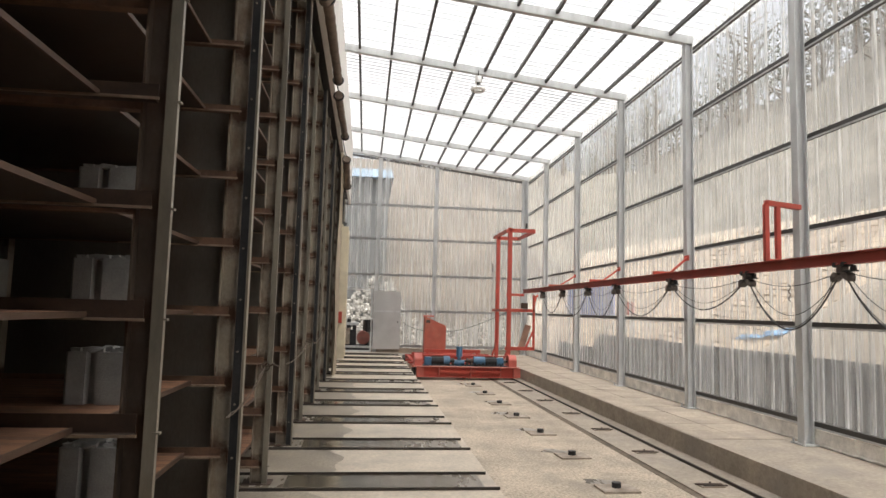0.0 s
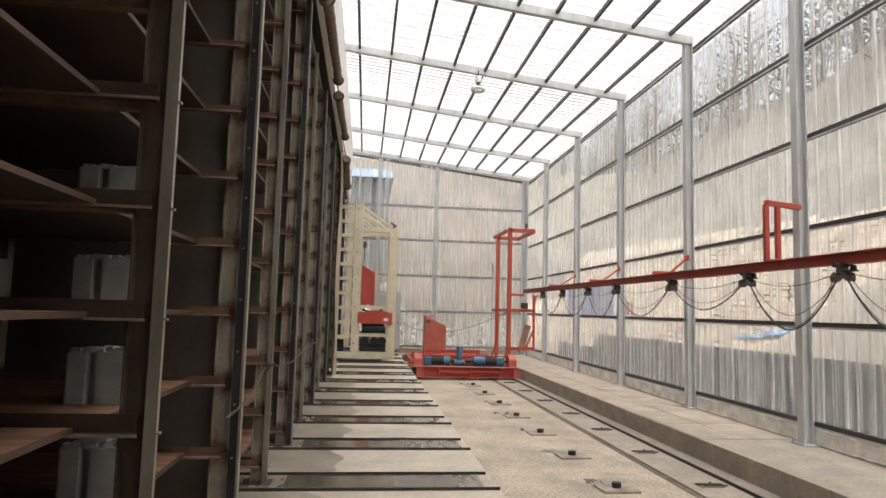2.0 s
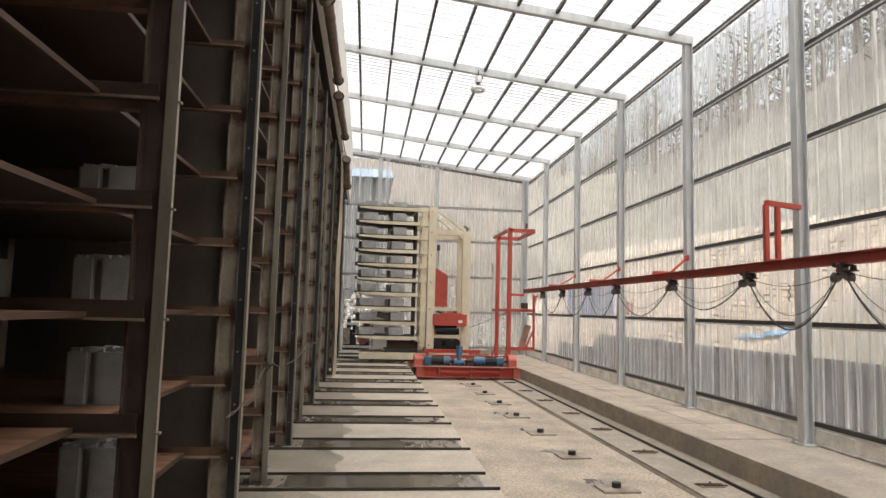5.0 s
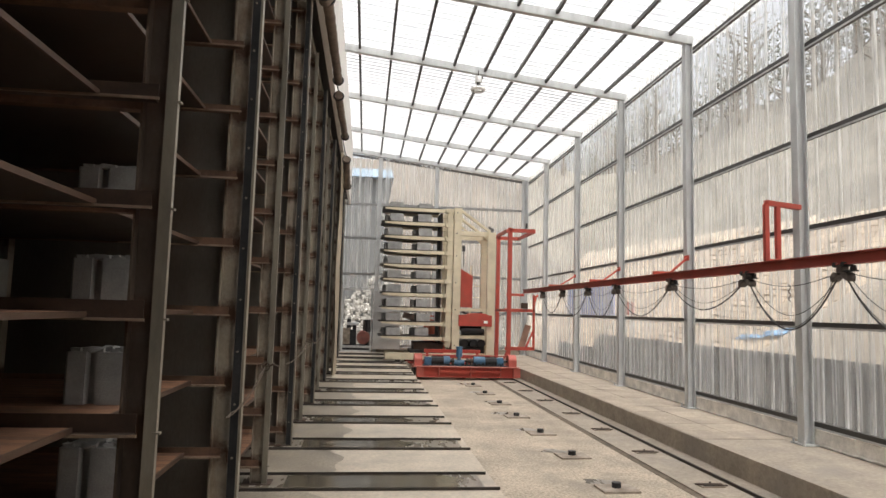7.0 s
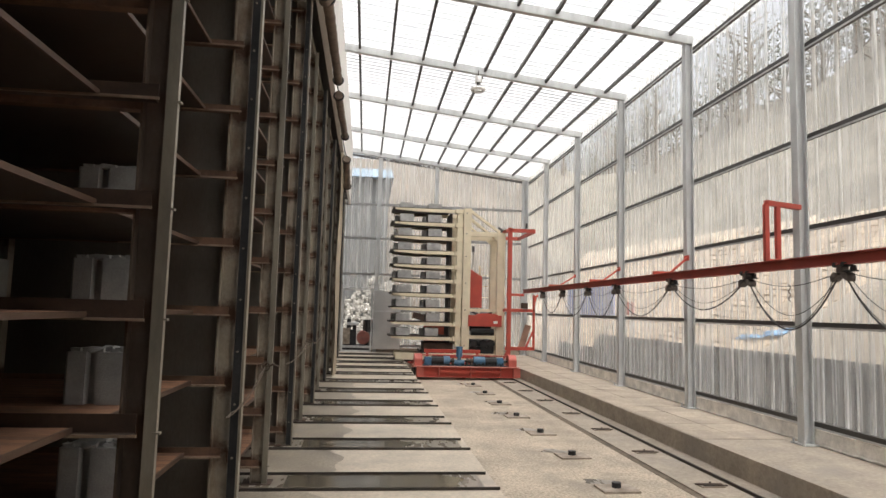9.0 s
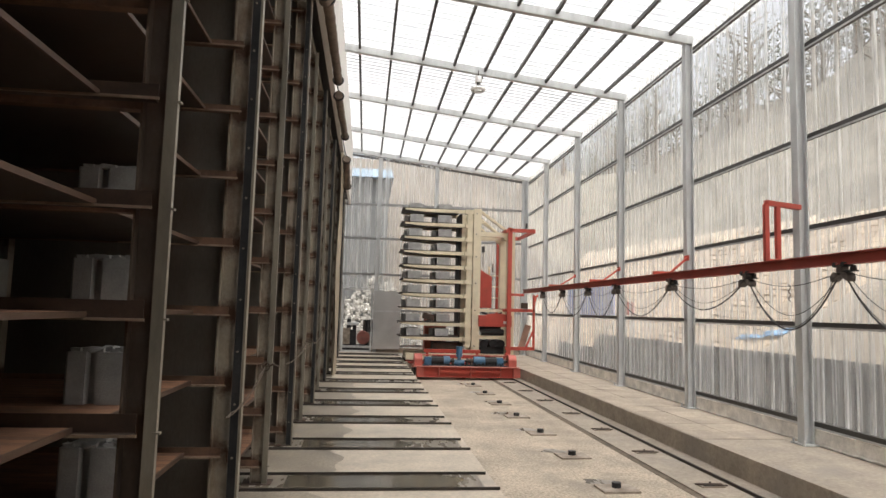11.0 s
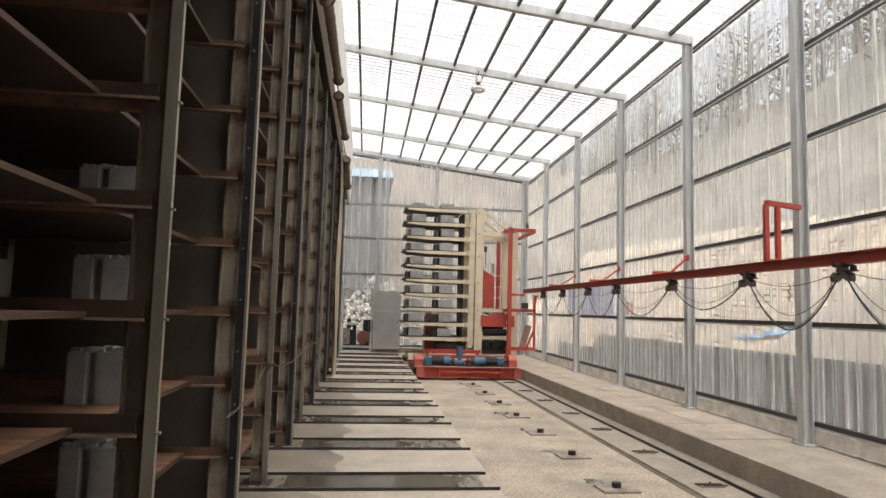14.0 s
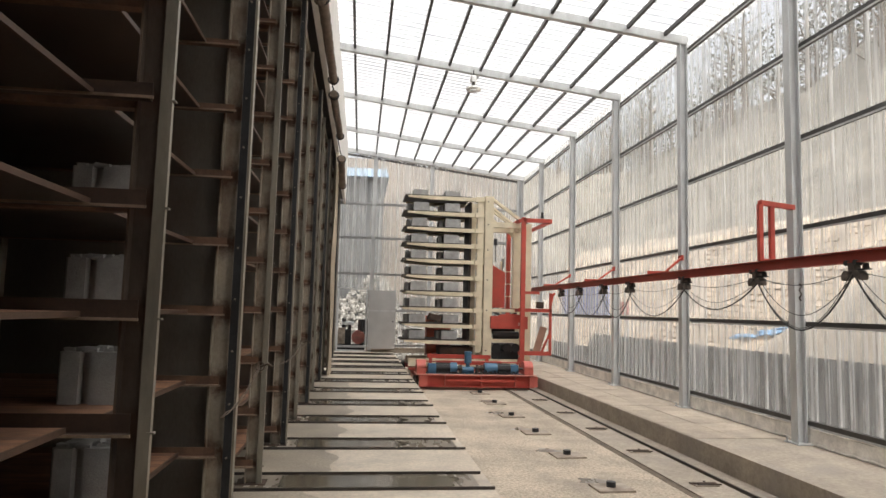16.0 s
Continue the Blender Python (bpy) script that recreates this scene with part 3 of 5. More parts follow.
def closing():
    """Plain unseen walls and roofs, added to close the place behind the racks and behind the camera."""
    # Solid roof added out of view, to hold daylight off the near end.
    bm = bm_new()
    a, b = roof_z(-.75) + .15, roof_z(5.95) + .15
    profile(bm, [(-.75, a), (5.95, b), (5.95, b + .06), (-.75, a + .06)], NEAR_Y - .1, -.4, "y")
    structure("ceiling_near", "unseen solid grey roof added to dim the near end", "ceiling", bm, DOOR)
    # Rack enclosure: its dark colour stands in for the shade deep inside.
    bm = bm_new()
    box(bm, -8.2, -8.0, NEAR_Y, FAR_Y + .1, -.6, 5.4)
    structure("wall_back", "plain unseen wall behind the racks, coloured dark for their shade", "wall", bm, SHEETDARK)
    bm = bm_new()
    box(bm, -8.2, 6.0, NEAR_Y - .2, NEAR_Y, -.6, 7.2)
    structure("wall_near", "unseen plain grey wall added behind the camera", "wall", bm, DOOR)
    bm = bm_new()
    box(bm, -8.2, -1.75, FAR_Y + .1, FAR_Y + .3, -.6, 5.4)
    structure("wall_rack_end", "plain unseen wall at the end of the racks, coloured dark for their shade", "wall", bm, SHEETDARK)
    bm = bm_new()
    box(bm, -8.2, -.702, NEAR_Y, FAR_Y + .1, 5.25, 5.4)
    structure("ceiling_racks", "flat roof added over the curing racks, coloured dark for their shade", "ceiling", bm, SHEETDARK)
    bm = bm_new()
    box(bm, -.70, -.62, NEAR_Y, FAR_Y, 5.05, roof_z(-.7) + .1)
    structure("wall_fascia", "white sheet fascia above the racks", "wall", bm, WHITE)


# ---- racks ----
TIERS = [0.150 + 0.4267 * k for k in range(12)]


def racks():
    def shared(fn, mat, bevel=0.0, smooth=False):
        bm = bm_new()
        fn(bm)
        return mesh_of("rack", bm, mat, bevel, smooth)
    TOP = 5.0
    post = shared(lambda b: h_post(b, 0, 0, .012, TOP, .11, .10, .009), POST)
    shaded_post = shared(lambda b: h_post(b, 0, 0, .012, TOP, .11, .10, .009), SHADEPOST)
    foot = shared(lambda b: box(b, -.12, .12, -.09, .09, 0, .012), RUST)
    chan = shared(lambda b: profile(b, [(-.023, -.012), (.023, -.012), (.023, .016), (.018, .016), (.018, -.006), (-.018, -.006), (-.018, .016), (-.023, .016)], 0, TOP, "z"), CHANNEL)
    dark = shared(lambda b: profile(b, [(-.024, -.03), (.024, -.03), (.024, .03), (.018, .03), (.018, -.022), (-.024, -.022)], 0, TOP, "z"), DARK)
    edge = shared(lambda b: box(b, 0, .014, -.034, .03, 0, TOP), CHANNEL)
    bolt = shared(lambda b: cyl(b, (0, 0, 0), (0, -.01, 0), .007, 6), CHANNEL)
    ledge = shared(lambda b: profile(b, [(0, 0), (-.055, 0), (-.055, .006), (-.006, .006), (-.006, .055), (0, .055)], -6.4, -.84, "x"), LEDGE)
    shaded_ledge = shared(lambda b: profile(b, [(0, 0), (-.055, 0), (-.055, .006), (-.006, .006), (-.006, .075), (0, .075)], -6.4, -.84, "x"), SHADELEDGE)
    lip = shared(lambda b: box(b, -1.5, -.82, -.110, -.102, -.003, .008), LIP)
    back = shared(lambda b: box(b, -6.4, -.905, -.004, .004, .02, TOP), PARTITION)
    tab = shared(lambda b: box(b, -.005, .022, -.03, -.005, -.004, .004), CHANNEL)
    for k in range(-2, 13):
        y = 2.67 + BAY * k
        odd = k % 2
        f = thing("rack_frame", "tall weathered steel rack frame with angle ledges" + (" and dark channel" if odd else " and pale channel"), "rack frame", "curing rack frames", (0, y, 0))
        # Frames up to k = 0 get the copies with shade in their colour.
        for x in (-.85, -2.2, -3.6, -5.0, -6.4):
            p = piece("post", post if k > 0 else shaded_post, f, pose(x, 0, 0))
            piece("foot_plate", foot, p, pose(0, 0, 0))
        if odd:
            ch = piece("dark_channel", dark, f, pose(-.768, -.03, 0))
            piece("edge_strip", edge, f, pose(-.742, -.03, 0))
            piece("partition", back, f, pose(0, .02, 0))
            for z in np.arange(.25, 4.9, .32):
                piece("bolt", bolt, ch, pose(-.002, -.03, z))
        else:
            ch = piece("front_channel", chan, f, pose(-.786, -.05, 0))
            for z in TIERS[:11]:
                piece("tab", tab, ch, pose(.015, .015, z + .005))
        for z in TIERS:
            lg = piece("ledge", ledge if k > 0 else shaded_ledge, f, pose(0, -.05, z))
            piece("ledge", ledge, f, Matrix.Translation((0, .05, z)) @ Matrix.Scale(-1, 4, (0, 1, 0)))
            if k < 8:
                piece("lip", lip, lg, pose(0, .05, 0))
    # top tie along the racks
    t = thing("top_tie", "long weathered steel tie beam along the top of the racks", "beam")
    one_box("beam", (-.95, -.83, NEAR_Y + .05, FAR_Y - .9, 5.0, 5.12), POST, t, "", .005)
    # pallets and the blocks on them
    # One board in three tones: shade is coloured into underside and edge.
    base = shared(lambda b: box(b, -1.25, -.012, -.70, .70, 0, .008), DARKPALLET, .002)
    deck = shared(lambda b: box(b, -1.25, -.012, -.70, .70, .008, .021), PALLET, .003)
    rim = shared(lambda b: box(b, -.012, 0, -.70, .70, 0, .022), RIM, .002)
    ground = random.Random(8)
    for c in range(-3, 6):
        y = 2.67 + BAY * (c + .5)
        for z in TIERS[:11]:
            for x in (-1.04, -2.40)[:2 if c < 4 else 1]:
                p = thing("pallet", "brown stained pallet board on rack ledges, its underside coloured dark for shade", "pallet", "rack pallets", (x + ground.uniform(-.015, .015), y, z + .007))
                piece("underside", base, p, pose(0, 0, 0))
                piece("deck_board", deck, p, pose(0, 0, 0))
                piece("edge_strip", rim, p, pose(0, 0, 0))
    bl = wide_block_mesh(.30, .38, .235)
    for j in range(5):
        z = TIERS[j] + .0285
        for n, x in enumerate((-1.19, -1.95)):
            p = tagged(new("block", bl), "pale grey concrete block curing on a rack pallet", "concrete block", "blocks in the racks")
            p.location = (x + ground.uniform(-.006, .006), 3.335 + ground.uniform(-.01, .01), z)


def wide_block_mesh(w, d, h):
    """Tall grey block with a grooved face and crumbs of mortar along its top."""
    rng = random.Random(17)
    bm = bm_new()
    a, f = w / 2, -d / 2
    g = -.035
    profile(bm, [(-a, f + .012), (-a + .012, f), (g - .024, f), (g - .016, f + .035), (g + .016, f + .035), (g + .024, f), (a - .012, f), (a, f + .012), (a, -f), (-a, -f)], 0, h, "z")
    for i in range(22):
        x, y, r = rng.uniform(-a + .03, a - .03), f + rng.uniform(.02, .12), rng.uniform(.008, .022)
        v = box(bm, x - r * 1.3, x + r * 1.3, y - r, y + r, h - .004, h + r)
        for q in v:
            q.co += Vector((rng.uniform(-.4, .4) * r, rng.uniform(-.4, .4) * r, rng.uniform(-.3, .3) * r))
    return mesh_of("block", bm, BLOCK)


def block_mesh(w, d, h):
    bm = bm_new()
    a = w / 2
    profile(bm, [(-a, 0), (a, 0), (a, h), (a - .02, h + .012), (.02, h + .012), (.01, h + .004), (-.01, h + .004), (-.02, h + .012), (-a + .02, h + .012), (-a, h)], -d / 2, d / 2, "y")
    return mesh_of("block", bm, BLOCK, .004)


def curtains():
    rng = random.Random(5)
    for y0, z0, y1, z1, r in ((1.0, 4.62, 6.5, 4.62, .065), (6.7, 4.78, 9.6, 4.86, .06), (9.75, 4.72, 12.9, 4.88, .06), (14.0, 4.70, 15.3, 4.33, .075)):
        n = int((y1 - y0) / .09)
        bm = bm_new()
        tube(bm, [(-.52 + rng.uniform(-.005, .005), y0 + (y1 - y0) * i / n, z0 + (z1 - z0) * i / n + rng.uniform(-.005, .005)) for i in range(n + 1)], r, 12)
        c = part("curtain_roll", bm, CLOTH, None, "", 0, True)
        tagged(c, "rolled-up brown curtain tied below the fascia", "curtain", "rolled curtains")
        for e in (.03, .97):
            y, z = y0 + (y1 - y0) * e, z0 + (z1 - z0) * e
            bm = bm_new()
            tube(bm, [(-.52 + (r + .012) * math.cos(a), y, z + (r + .004) * math.sin(a)) for a in np.linspace(0, 2 * math.pi, 15)], .014, 5)
            part("tie_band", bm, BLACK, c, "black tie band")
            bm = bm_new()
            tube(bm, [(-.52, y, z + r), (-.56, y, z + .2), (-.63, y, 5.2)], .01, 5)
            part("hanger", bm, BLACK, c)
    # gathered canvas hanging at the far chambers
    bm = bm_new()
    n = 26
    prev = None
    for i in range(n + 1):
        y = 14.35 + 1.0 * i / n
        x = -.62 + .03 * math.sin(i * 1.9) + .012 * math.sin(i * 4.1)
        col = [bm.verts.new((x - .02 + .02 * math.sin(z * 2 + i), y + .02 * math.sin(z * 1.7), z)) for z in np.linspace(.03, 4.95, 14)]
        if prev:
            for a in range(13):
                bm.faces.new((prev[a], col[a], col[a + 1], prev[a + 1]))
        prev = col
    g = bmesh.ops.extrude_face_region(bm, geom=list(bm.faces))
    bmesh.ops.translate(bm, vec=(-.008, 0, 0), verts=[v for v in g["geom"] if isinstance(v, bmesh.types.BMVert)])
    c = part("canvas_curtain", bm, CANVAS, None, "", 0, True)
    tagged(c, "pale canvas curtain gathered beside the rack posts", "curtain")


# ---- cable rail ----
RAIL_X, RAIL_Z = 4.75, 2.12


def cable_rail():
    t = thing("cable_rail", "dark red steel rail carried on brackets from the posts", "rail")
    bm = bm_new()
    profile(bm, [(RAIL_X - .045, 2.06), (RAIL_X + .045, 2.06), (RAIL_X + .045, 2.07), (RAIL_X + .006, 2.075), (RAIL_X + .006, 2.165), (RAIL_X + .045, 2.17), (RAIL_X + .045, 2.18), (RAIL_X - .045, 2.18), (RAIL_X - .045, 2.17), (RAIL_X - .006, 2.165), (RAIL_X - .006, 2.075), (RAIL_X - .045, 2.07)], -1.0, 19.3, "y")
    part("rail_beam", bm, DEEPRED, t, "dark red rail beam")
    for y in POSTS_Y[:6]:
        bm = bm_new()
        if abs(y - 7.45) < .1:
            a, c = Vector((4.71, y - .275, 0)), Vector((wx(y) + .01, y - .06, 0))
            e = a.lerp(c, .33)
            up = Vector((0, 0, 1))
            bar(bm, a + up * 2.88, c + up * 2.88, .06, .06)
            bar(bm, a + up * 2.195, e + up * 2.195, .07, .025)
            bar(bm, a + up * 2.18, a + up * 2.86, .055, .055)
            bar(bm, e + up * 2.18, e + up * 2.86, .055, .055)
        else:
            box(bm, RAIL_X - .03, wx(y) + .004, y - .13, y - .07, 2.182, 2.235)
            bar(bm, (RAIL_X + .28, y - .1, 2.23), (wx(y), y - .08, 2.48), .035, .035)
            box(bm, wx(y) - .008, wx(y) + .004, y - .13, y + .04, 2.43, 2.52)
        part("bracket", bm, RED, t, "red bracket", .003)


TROLLEYS = [4.45, 6.0, 7.65, 9.69, 11.96, 13.55, 15.38, 17.16]


def trolley():
    t = thing("cable_trolley", "small black cable trolley hanging under the red rail", "cable trolley", "cable trolleys")
    bm = bm_new()
    box(bm, -.04, .04, -.036, .036, -.02, .07)
    part("clamp", bm, TROLLEYMETAL, t, "", .012)
    bm = bm_new()
    box(bm, -.014, .014, -.018, .018, -.03, .03)
    part("neck", bm, DARK, t, "", .004)
    for s in (-1, 1):
        bm = bm_new()
        cyl(bm, (.012, s * .06, .06), (.05, s * .06, .06), .026, 12)
        cyl(bm, (-.05, s * .06, .06), (-.012, s * .06, .06), .026, 12)
        part("wheel", bm, BLACK, t)
        bm = bm_new()
        lean = s * .55
        ring = [(s * .064 + .06 * math.cos(a - lean), -.075 + .06 * math.sin(a - lean)) for a in np.linspace(-.1, math.pi + .1, 15)]
        profile(bm, ring, -.045, .045, "x")
        part("saddle", bm, TROLLEYMETAL, t, "curved dark saddle", .003)
    bm = bm_new()
    cyl(bm, (.01, -.135, .0), (.01, -.135, .05), .032, 14, .026)
    box(bm, -.02, .04, -.175, -.04, -.014, .0)
    part("stop_buffer", bm, BLACK, t, "black rubber buffer", .004)
    return t


def festoon(y0, y1, drop):
    """Slack cables between two trolleys, from y0 to y1 with the origin at y0."""
    c = thing("festoon_cable", "slack black cables sagging between trolleys", "cable", "festoon cables", (RAIL_X, y0, RAIL_Z - .12))
    L = y1 - y0
    for k, (dr, r, x) in enumerate(((drop, .0095, 0), (drop * .70, .0045, .03), (drop * .13, .005, .015)) + (((drop * .92, .004, -.03),) if y0 < 7 else ())):
        bm = bm_new()
        pts = []
        for i in range(19):
            s = i / 18
            w = (1 - abs(2 * s - 1) ** 1.9)
            pts.append((x, .04 + (L - .08) * s, -.03 - dr * w + .02 * math.sin(5 * s + k)))
        tube(bm, pts, r, 6)
        part("cable", bm, BLACK, c)
    if 5.5 < y0 < 6.5:
        bm = bm_new()
        tube(bm, [(.015 + .008 * math.sin(14 * s), .85 + .012 * math.cos(14 * s), -.11 - .19 * s) for s in np.linspace(0, 1, 20)], .008, 5)
        part("hanging_cord", bm, TROLLEYMETAL, c, "short twisted cord hanging from the cable")
    return c


# ---- transfer car ----
CAR_Y = 19.08


def transfer_car():
    """Origin on the pit floor under its middle."""
    t = thing("transfer_car", "red transfer car with blue motors on rails in the pit", "transfer car", "", (0, CAR_Y, PITZ))
    f = -2.48      # front, from the middle
    Z = -PITZ
    def P(name, fn, mat, label="", bevel=.006, smooth=False, parent=None):
        bm = bm_new()
        fn(bm)
        return part(name, bm, mat, parent or t, label, bevel, smooth)
    P("front_beam", lambda b: profile(b, [(f, .07), (f + .1, .07), (f + .1, .33), (f, .33), (f, .315), (f + .088, .315), (f + .088, .085), (f, .085)], 1.36, 3.96, "x"), RED, "", 0)
    P("front_lip", lambda b: box(b, 1.28, 4.0, f - .05, f + .6, .331, .35), PINK, "worn pink-red deck edge")
    P("bumper_bar", lambda b: box(b, 1.95, 3.55, f - .03, f - .002, .20, .24), RED)
    for x in (1.36, 1.93, 2.75, 3.52, 3.86):
        P("end_plate", lambda b: box(b, x, x + (.18 if x < 1.5 or x > 3.8 else .02), f - .002, f + .088, .085, .315), HOUSING, "", .003)
    P("rear_beam", lambda b: box(b, 1.36, 3.96, 2.38, 2.48, .07, .30), RED)
    for x in (1.40, 3.85):
        P("side_beam", lambda b: box(b, x, x + .1, f + .1, 2.38, .12, .28), RED)
    for y in (-.56, .48):
        P("cross_rail", lambda b: box(b, 1.26, 4.0, y - .04, y + .04, .26, .30), RED, "red rail bearer")
    for y in (1.0, 1.35):
        P("cross_beam", lambda b: box(b, 1.5, 3.4 if y > 1 else 3.85, y - .06, y + .06, .30, .44), RED)
    for y, x0, x1, z in ((-1.10, 1.66, 3.22, .60), (-1.45, 1.85, 3.42, .48)):
        P("raised_beam", lambda b: box(b, x0, x1, y - .05, y + .05, z, z + .09), RED, "raised red beam")
        for x in (x0 + .05, x1 - .12):
            P("beam_leg", lambda b: box(b, x, x + .07, y - .04, y + .04, .12, z), RED)
    for x in (1.75, 3.1):
        P("long_beam", lambda b: box(b, x, x + .08, f + .1, 2.38, .12, .26), RED)
    P("deck_plate", lambda b: box(b, 1.75, 3.2, .95, 2.3, .30, .34), RED)
    for x in (1.30, 3.74):
        def hood(b):
            pts = [(f + .02, .35), (f + .42, .35), (f + .42, .52)] + [(f + .22 + .2 * math.cos(a), .48 + .17 * math.sin(a)) for a in np.linspace(0, math.pi, 9)] + [(f + .02, .5)]
            profile(b, pts, x, x + .20, "x")
        P("wheel_hood", hood, HOUSING, "rounded orange-red wheel hood", .008)
    for x in (1.30, 3.90):
        for y in (f + .25, 2.1):
            w = P("wheel", lambda b: (cyl(b, (x - .05, y, .18), (x + .03, y, .18), .115, 24), cyl(b, (x + .03, y, .18), (x + .045, y, .18), .14, 24)), STRIP, "dark steel wheel", 0, True)
    fy, mz = f + .22, .475
    # Black sheet added on the deck for the shadow below the motors.
    P("drip_tray", lambda b: box(b, 1.52, 3.72, f + .03, f + .5, .35, .357), BLACK, "thin black sheet added as shade under the motors", 0)
    for x in (2.28, 2.66, 2.76):
        P("coupling_guard", lambda b: (cyl(b, (x, fy, mz), (x + .05, fy, mz), .07, 14), box(b, x, x + .05, fy - .06, fy + .06, .357, mz)), STRIP, "", .004)
    P("drive_shaft", lambda b: cyl(b, (1.55, fy, mz), (3.75, fy, mz), .028), STRIP, "steel shaft", 0, True)
    for x0, x1, x2, x3, g in ((1.56, 1.74, 2.06, 2.22, 1), (3.62, 3.44, 3.14, 2.84, -1)):
        def gear(b):
            box(b, min(x0, x1), max(x0, x1), fy - .11, fy + .11, mz - .14, mz + .09)
            cyl(b, ((x0 + x1) / 2, fy - .13, mz), ((x0 + x1) / 2, fy + .13, mz), .09, 16)
        P("gearbox", gear, BLUE, "blue gearbox", .012)
        def motor(b):
            cyl(b, (x1, fy, mz), (x2, fy, mz), .105, 20)
            for k in range(10):
                a = math.pi * 2 * k / 10
                bar(b, (x1, fy + .105 * math.cos(a), mz + .105 * math.sin(a)), (x2, fy + .105 * math.cos(a), mz + .105 * math.sin(a)), .014, .014)
        mo = P("motor", motor, BLACK, "black finned motor body", 0, True)
        P("motor_end", lambda b: (cyl(b, (x2, fy, mz), (x3, fy, mz), .118, 20)), BLUE, "blue motor end cover", .01, True, mo)
        P("motor_foot", lambda b: box(b, min(x1, x3), max(x1, x3), fy - .1, fy + .1, .35, .39), DARK, "", .004, False, mo)
        P("coupling", lambda b: cyl(b, (x3, fy, mz), (x3 + g * .12, fy, mz), .05, 14), STRIP, "", 0, True, mo)
    def pump(b):
        cyl(b, (2.47, fy, .32), (2.47, fy, .58), .065, 16, .045)
        cyl(b, (2.47, fy, .58), (2.47, fy, .62), .085, 20)
        box(b, 2.36, 2.58, fy - .12, fy + .12, .30, .34)
        cyl(b, (2.34, fy, .43), (2.60, fy, .43), .075, 16)
    P("centre_gearbox", pump, BLUE, "blue upright gearbox", .004)
    P("upright_motor", lambda b: (cyl(b, (2.47, fy, .62), (2.47, fy, .83), .082, 20), cyl(b, (2.47, fy, .80), (2.47, fy, .84), .09, 20)), BLUE, "blue upright motor", .006, True)
    P("conduit", lambda b: tube(b, [(2.6 + .3 * s, fy - .16 - .04 * math.sin(3 * s), .34 + .1 * math.sin(9 * s) ** 2) for s in np.linspace(0, 3.3, 24)], .014), BLACK, "", 0)
    P("pipe_rail", lambda b: cyl(b, (1.5, fy + .14, .60), (3.76, fy + .14, .60), .014), RED, "thin red pipe", 0, True)
    # control cabinet
    def cab(b):
        profile(b, [(1.86, .34), (2.52, .34), (2.52, 1.28), (1.86, 1.56)], 1.05, 1.55, "y")
    c = P("control_cabinet", cab, CABINET, "red sloped control cabinet", .01)
    P("cabinet_plate", lambda b: box(b, 1.90, 2.02, 1.04, 1.05, 1.36, 1.45), STRIP, "small plate", 0, False, c)
    P("cabinet_top", lambda b: box(b, 1.84, 2.14, 1.03, 1.57, 1.55, 1.59), HOUSING, "", .004, False, c)
    # cable gantry
    g0, g1 = -.88, 1.02
    for y, z1 in ((g0, 4.17), (g1, 4.15)):
        x = 4.06 if y < 0 else 4.11
        gp = P("gantry_post", lambda b: box(b, x - .05, x + .06, y - .05, y + .05, .26, z1), RED, "red square post", .006)
        P("gantry_foot", lambda b: bar(b, (x - .18, y, .28), (x, y, .75), .05, .05), RED, "", .006, False, gp)
        P("gantry_arm", lambda b: box(b, x, 4.80, y - .05, y + .05, z1 - .12, z1 - .02), RED, "", .006)
    P("gantry_end", lambda b: box(b, 4.72, 4.80, g0, g1, 4.04, 4.12), RED)
    P("gantry_tie", lambda b: box(b, 3.95, 4.03, g0, g1, 1.77, 1.85), RED)
    P("gantry_tie", lambda b: box(b, 3.95, 4.03, g0, g1, 4.05, 4.13), RED)
    P("middle_arm", lambda b: box(b, 3.97, 4.82, g0 - .03, g0 + .03, 1.77, 1.86), RED)
    P("upper_arm", lambda b: box(b, 4.0, 4.50, g0 - .025, g0 + .025, 2.22, 2.29), RED)
    P("lower_arm", lambda b: box(b, 3.97, 4.78, g0 - .03, g0 + .03, .69, .79), RED)
    P("arm_drop", lambda b: box(b, 4.76, 4.82, g0 - .03, g0 + .03, .69, 2.26), RED)
    P("arm_brace", lambda b: bar(b, (4.56, g0, .75), (4.78, g0, 1.25), .05, .05), RED)
    P("arm_plate", lambda b: profile(b, [(4.38, .76), (4.56, .74), (4.76, 1.38), (4.58, 1.42)], g0 + .15, g0 + .17, "y"), PLATETAN, "dusty tan plate", .002)
    P("tow_hook", lambda b: tube(b, [(4.79, g0, 1.86), (4.80, g0, 2.0), (4.84, g0, 2.2), (4.90, g0, 2.26)], .035), RED, "", 0, True)
    P("switch_box", lambda b: (box(b, 4.42, 4.60, g0 - .06, g0 + .06, 1.87, 2.03)), RUST, "brown switch box")
    P("sensor", lambda b: (box(b, 4.52, 4.58, g0 - .04, g0 + .04, 4.17, 4.24), cyl(b, (4.55, g0, 4.23), (4.55, g0, 4.32), .03)), DARK, "small dark sensor", .003)
    P("sensor_mast", lambda b: cyl(b, (3.95, .98, .3), (3.95, .98, 3.0), .011), FARGIRT, "", 0, True)
    P("beacon", lambda b: (cyl(b, (3.95, .98, 3.0), (3.95, .98, 3.14), .04), cyl(b, (3.95, .98, 3.17), (3.95, .98, 3.25), .04), cyl(b, (3.95, .98, 3.14), (3.95, .98, 3.17), .03)), FARGIRT, "grey beacon", 0, True)
    return t


# ---- finger car ----


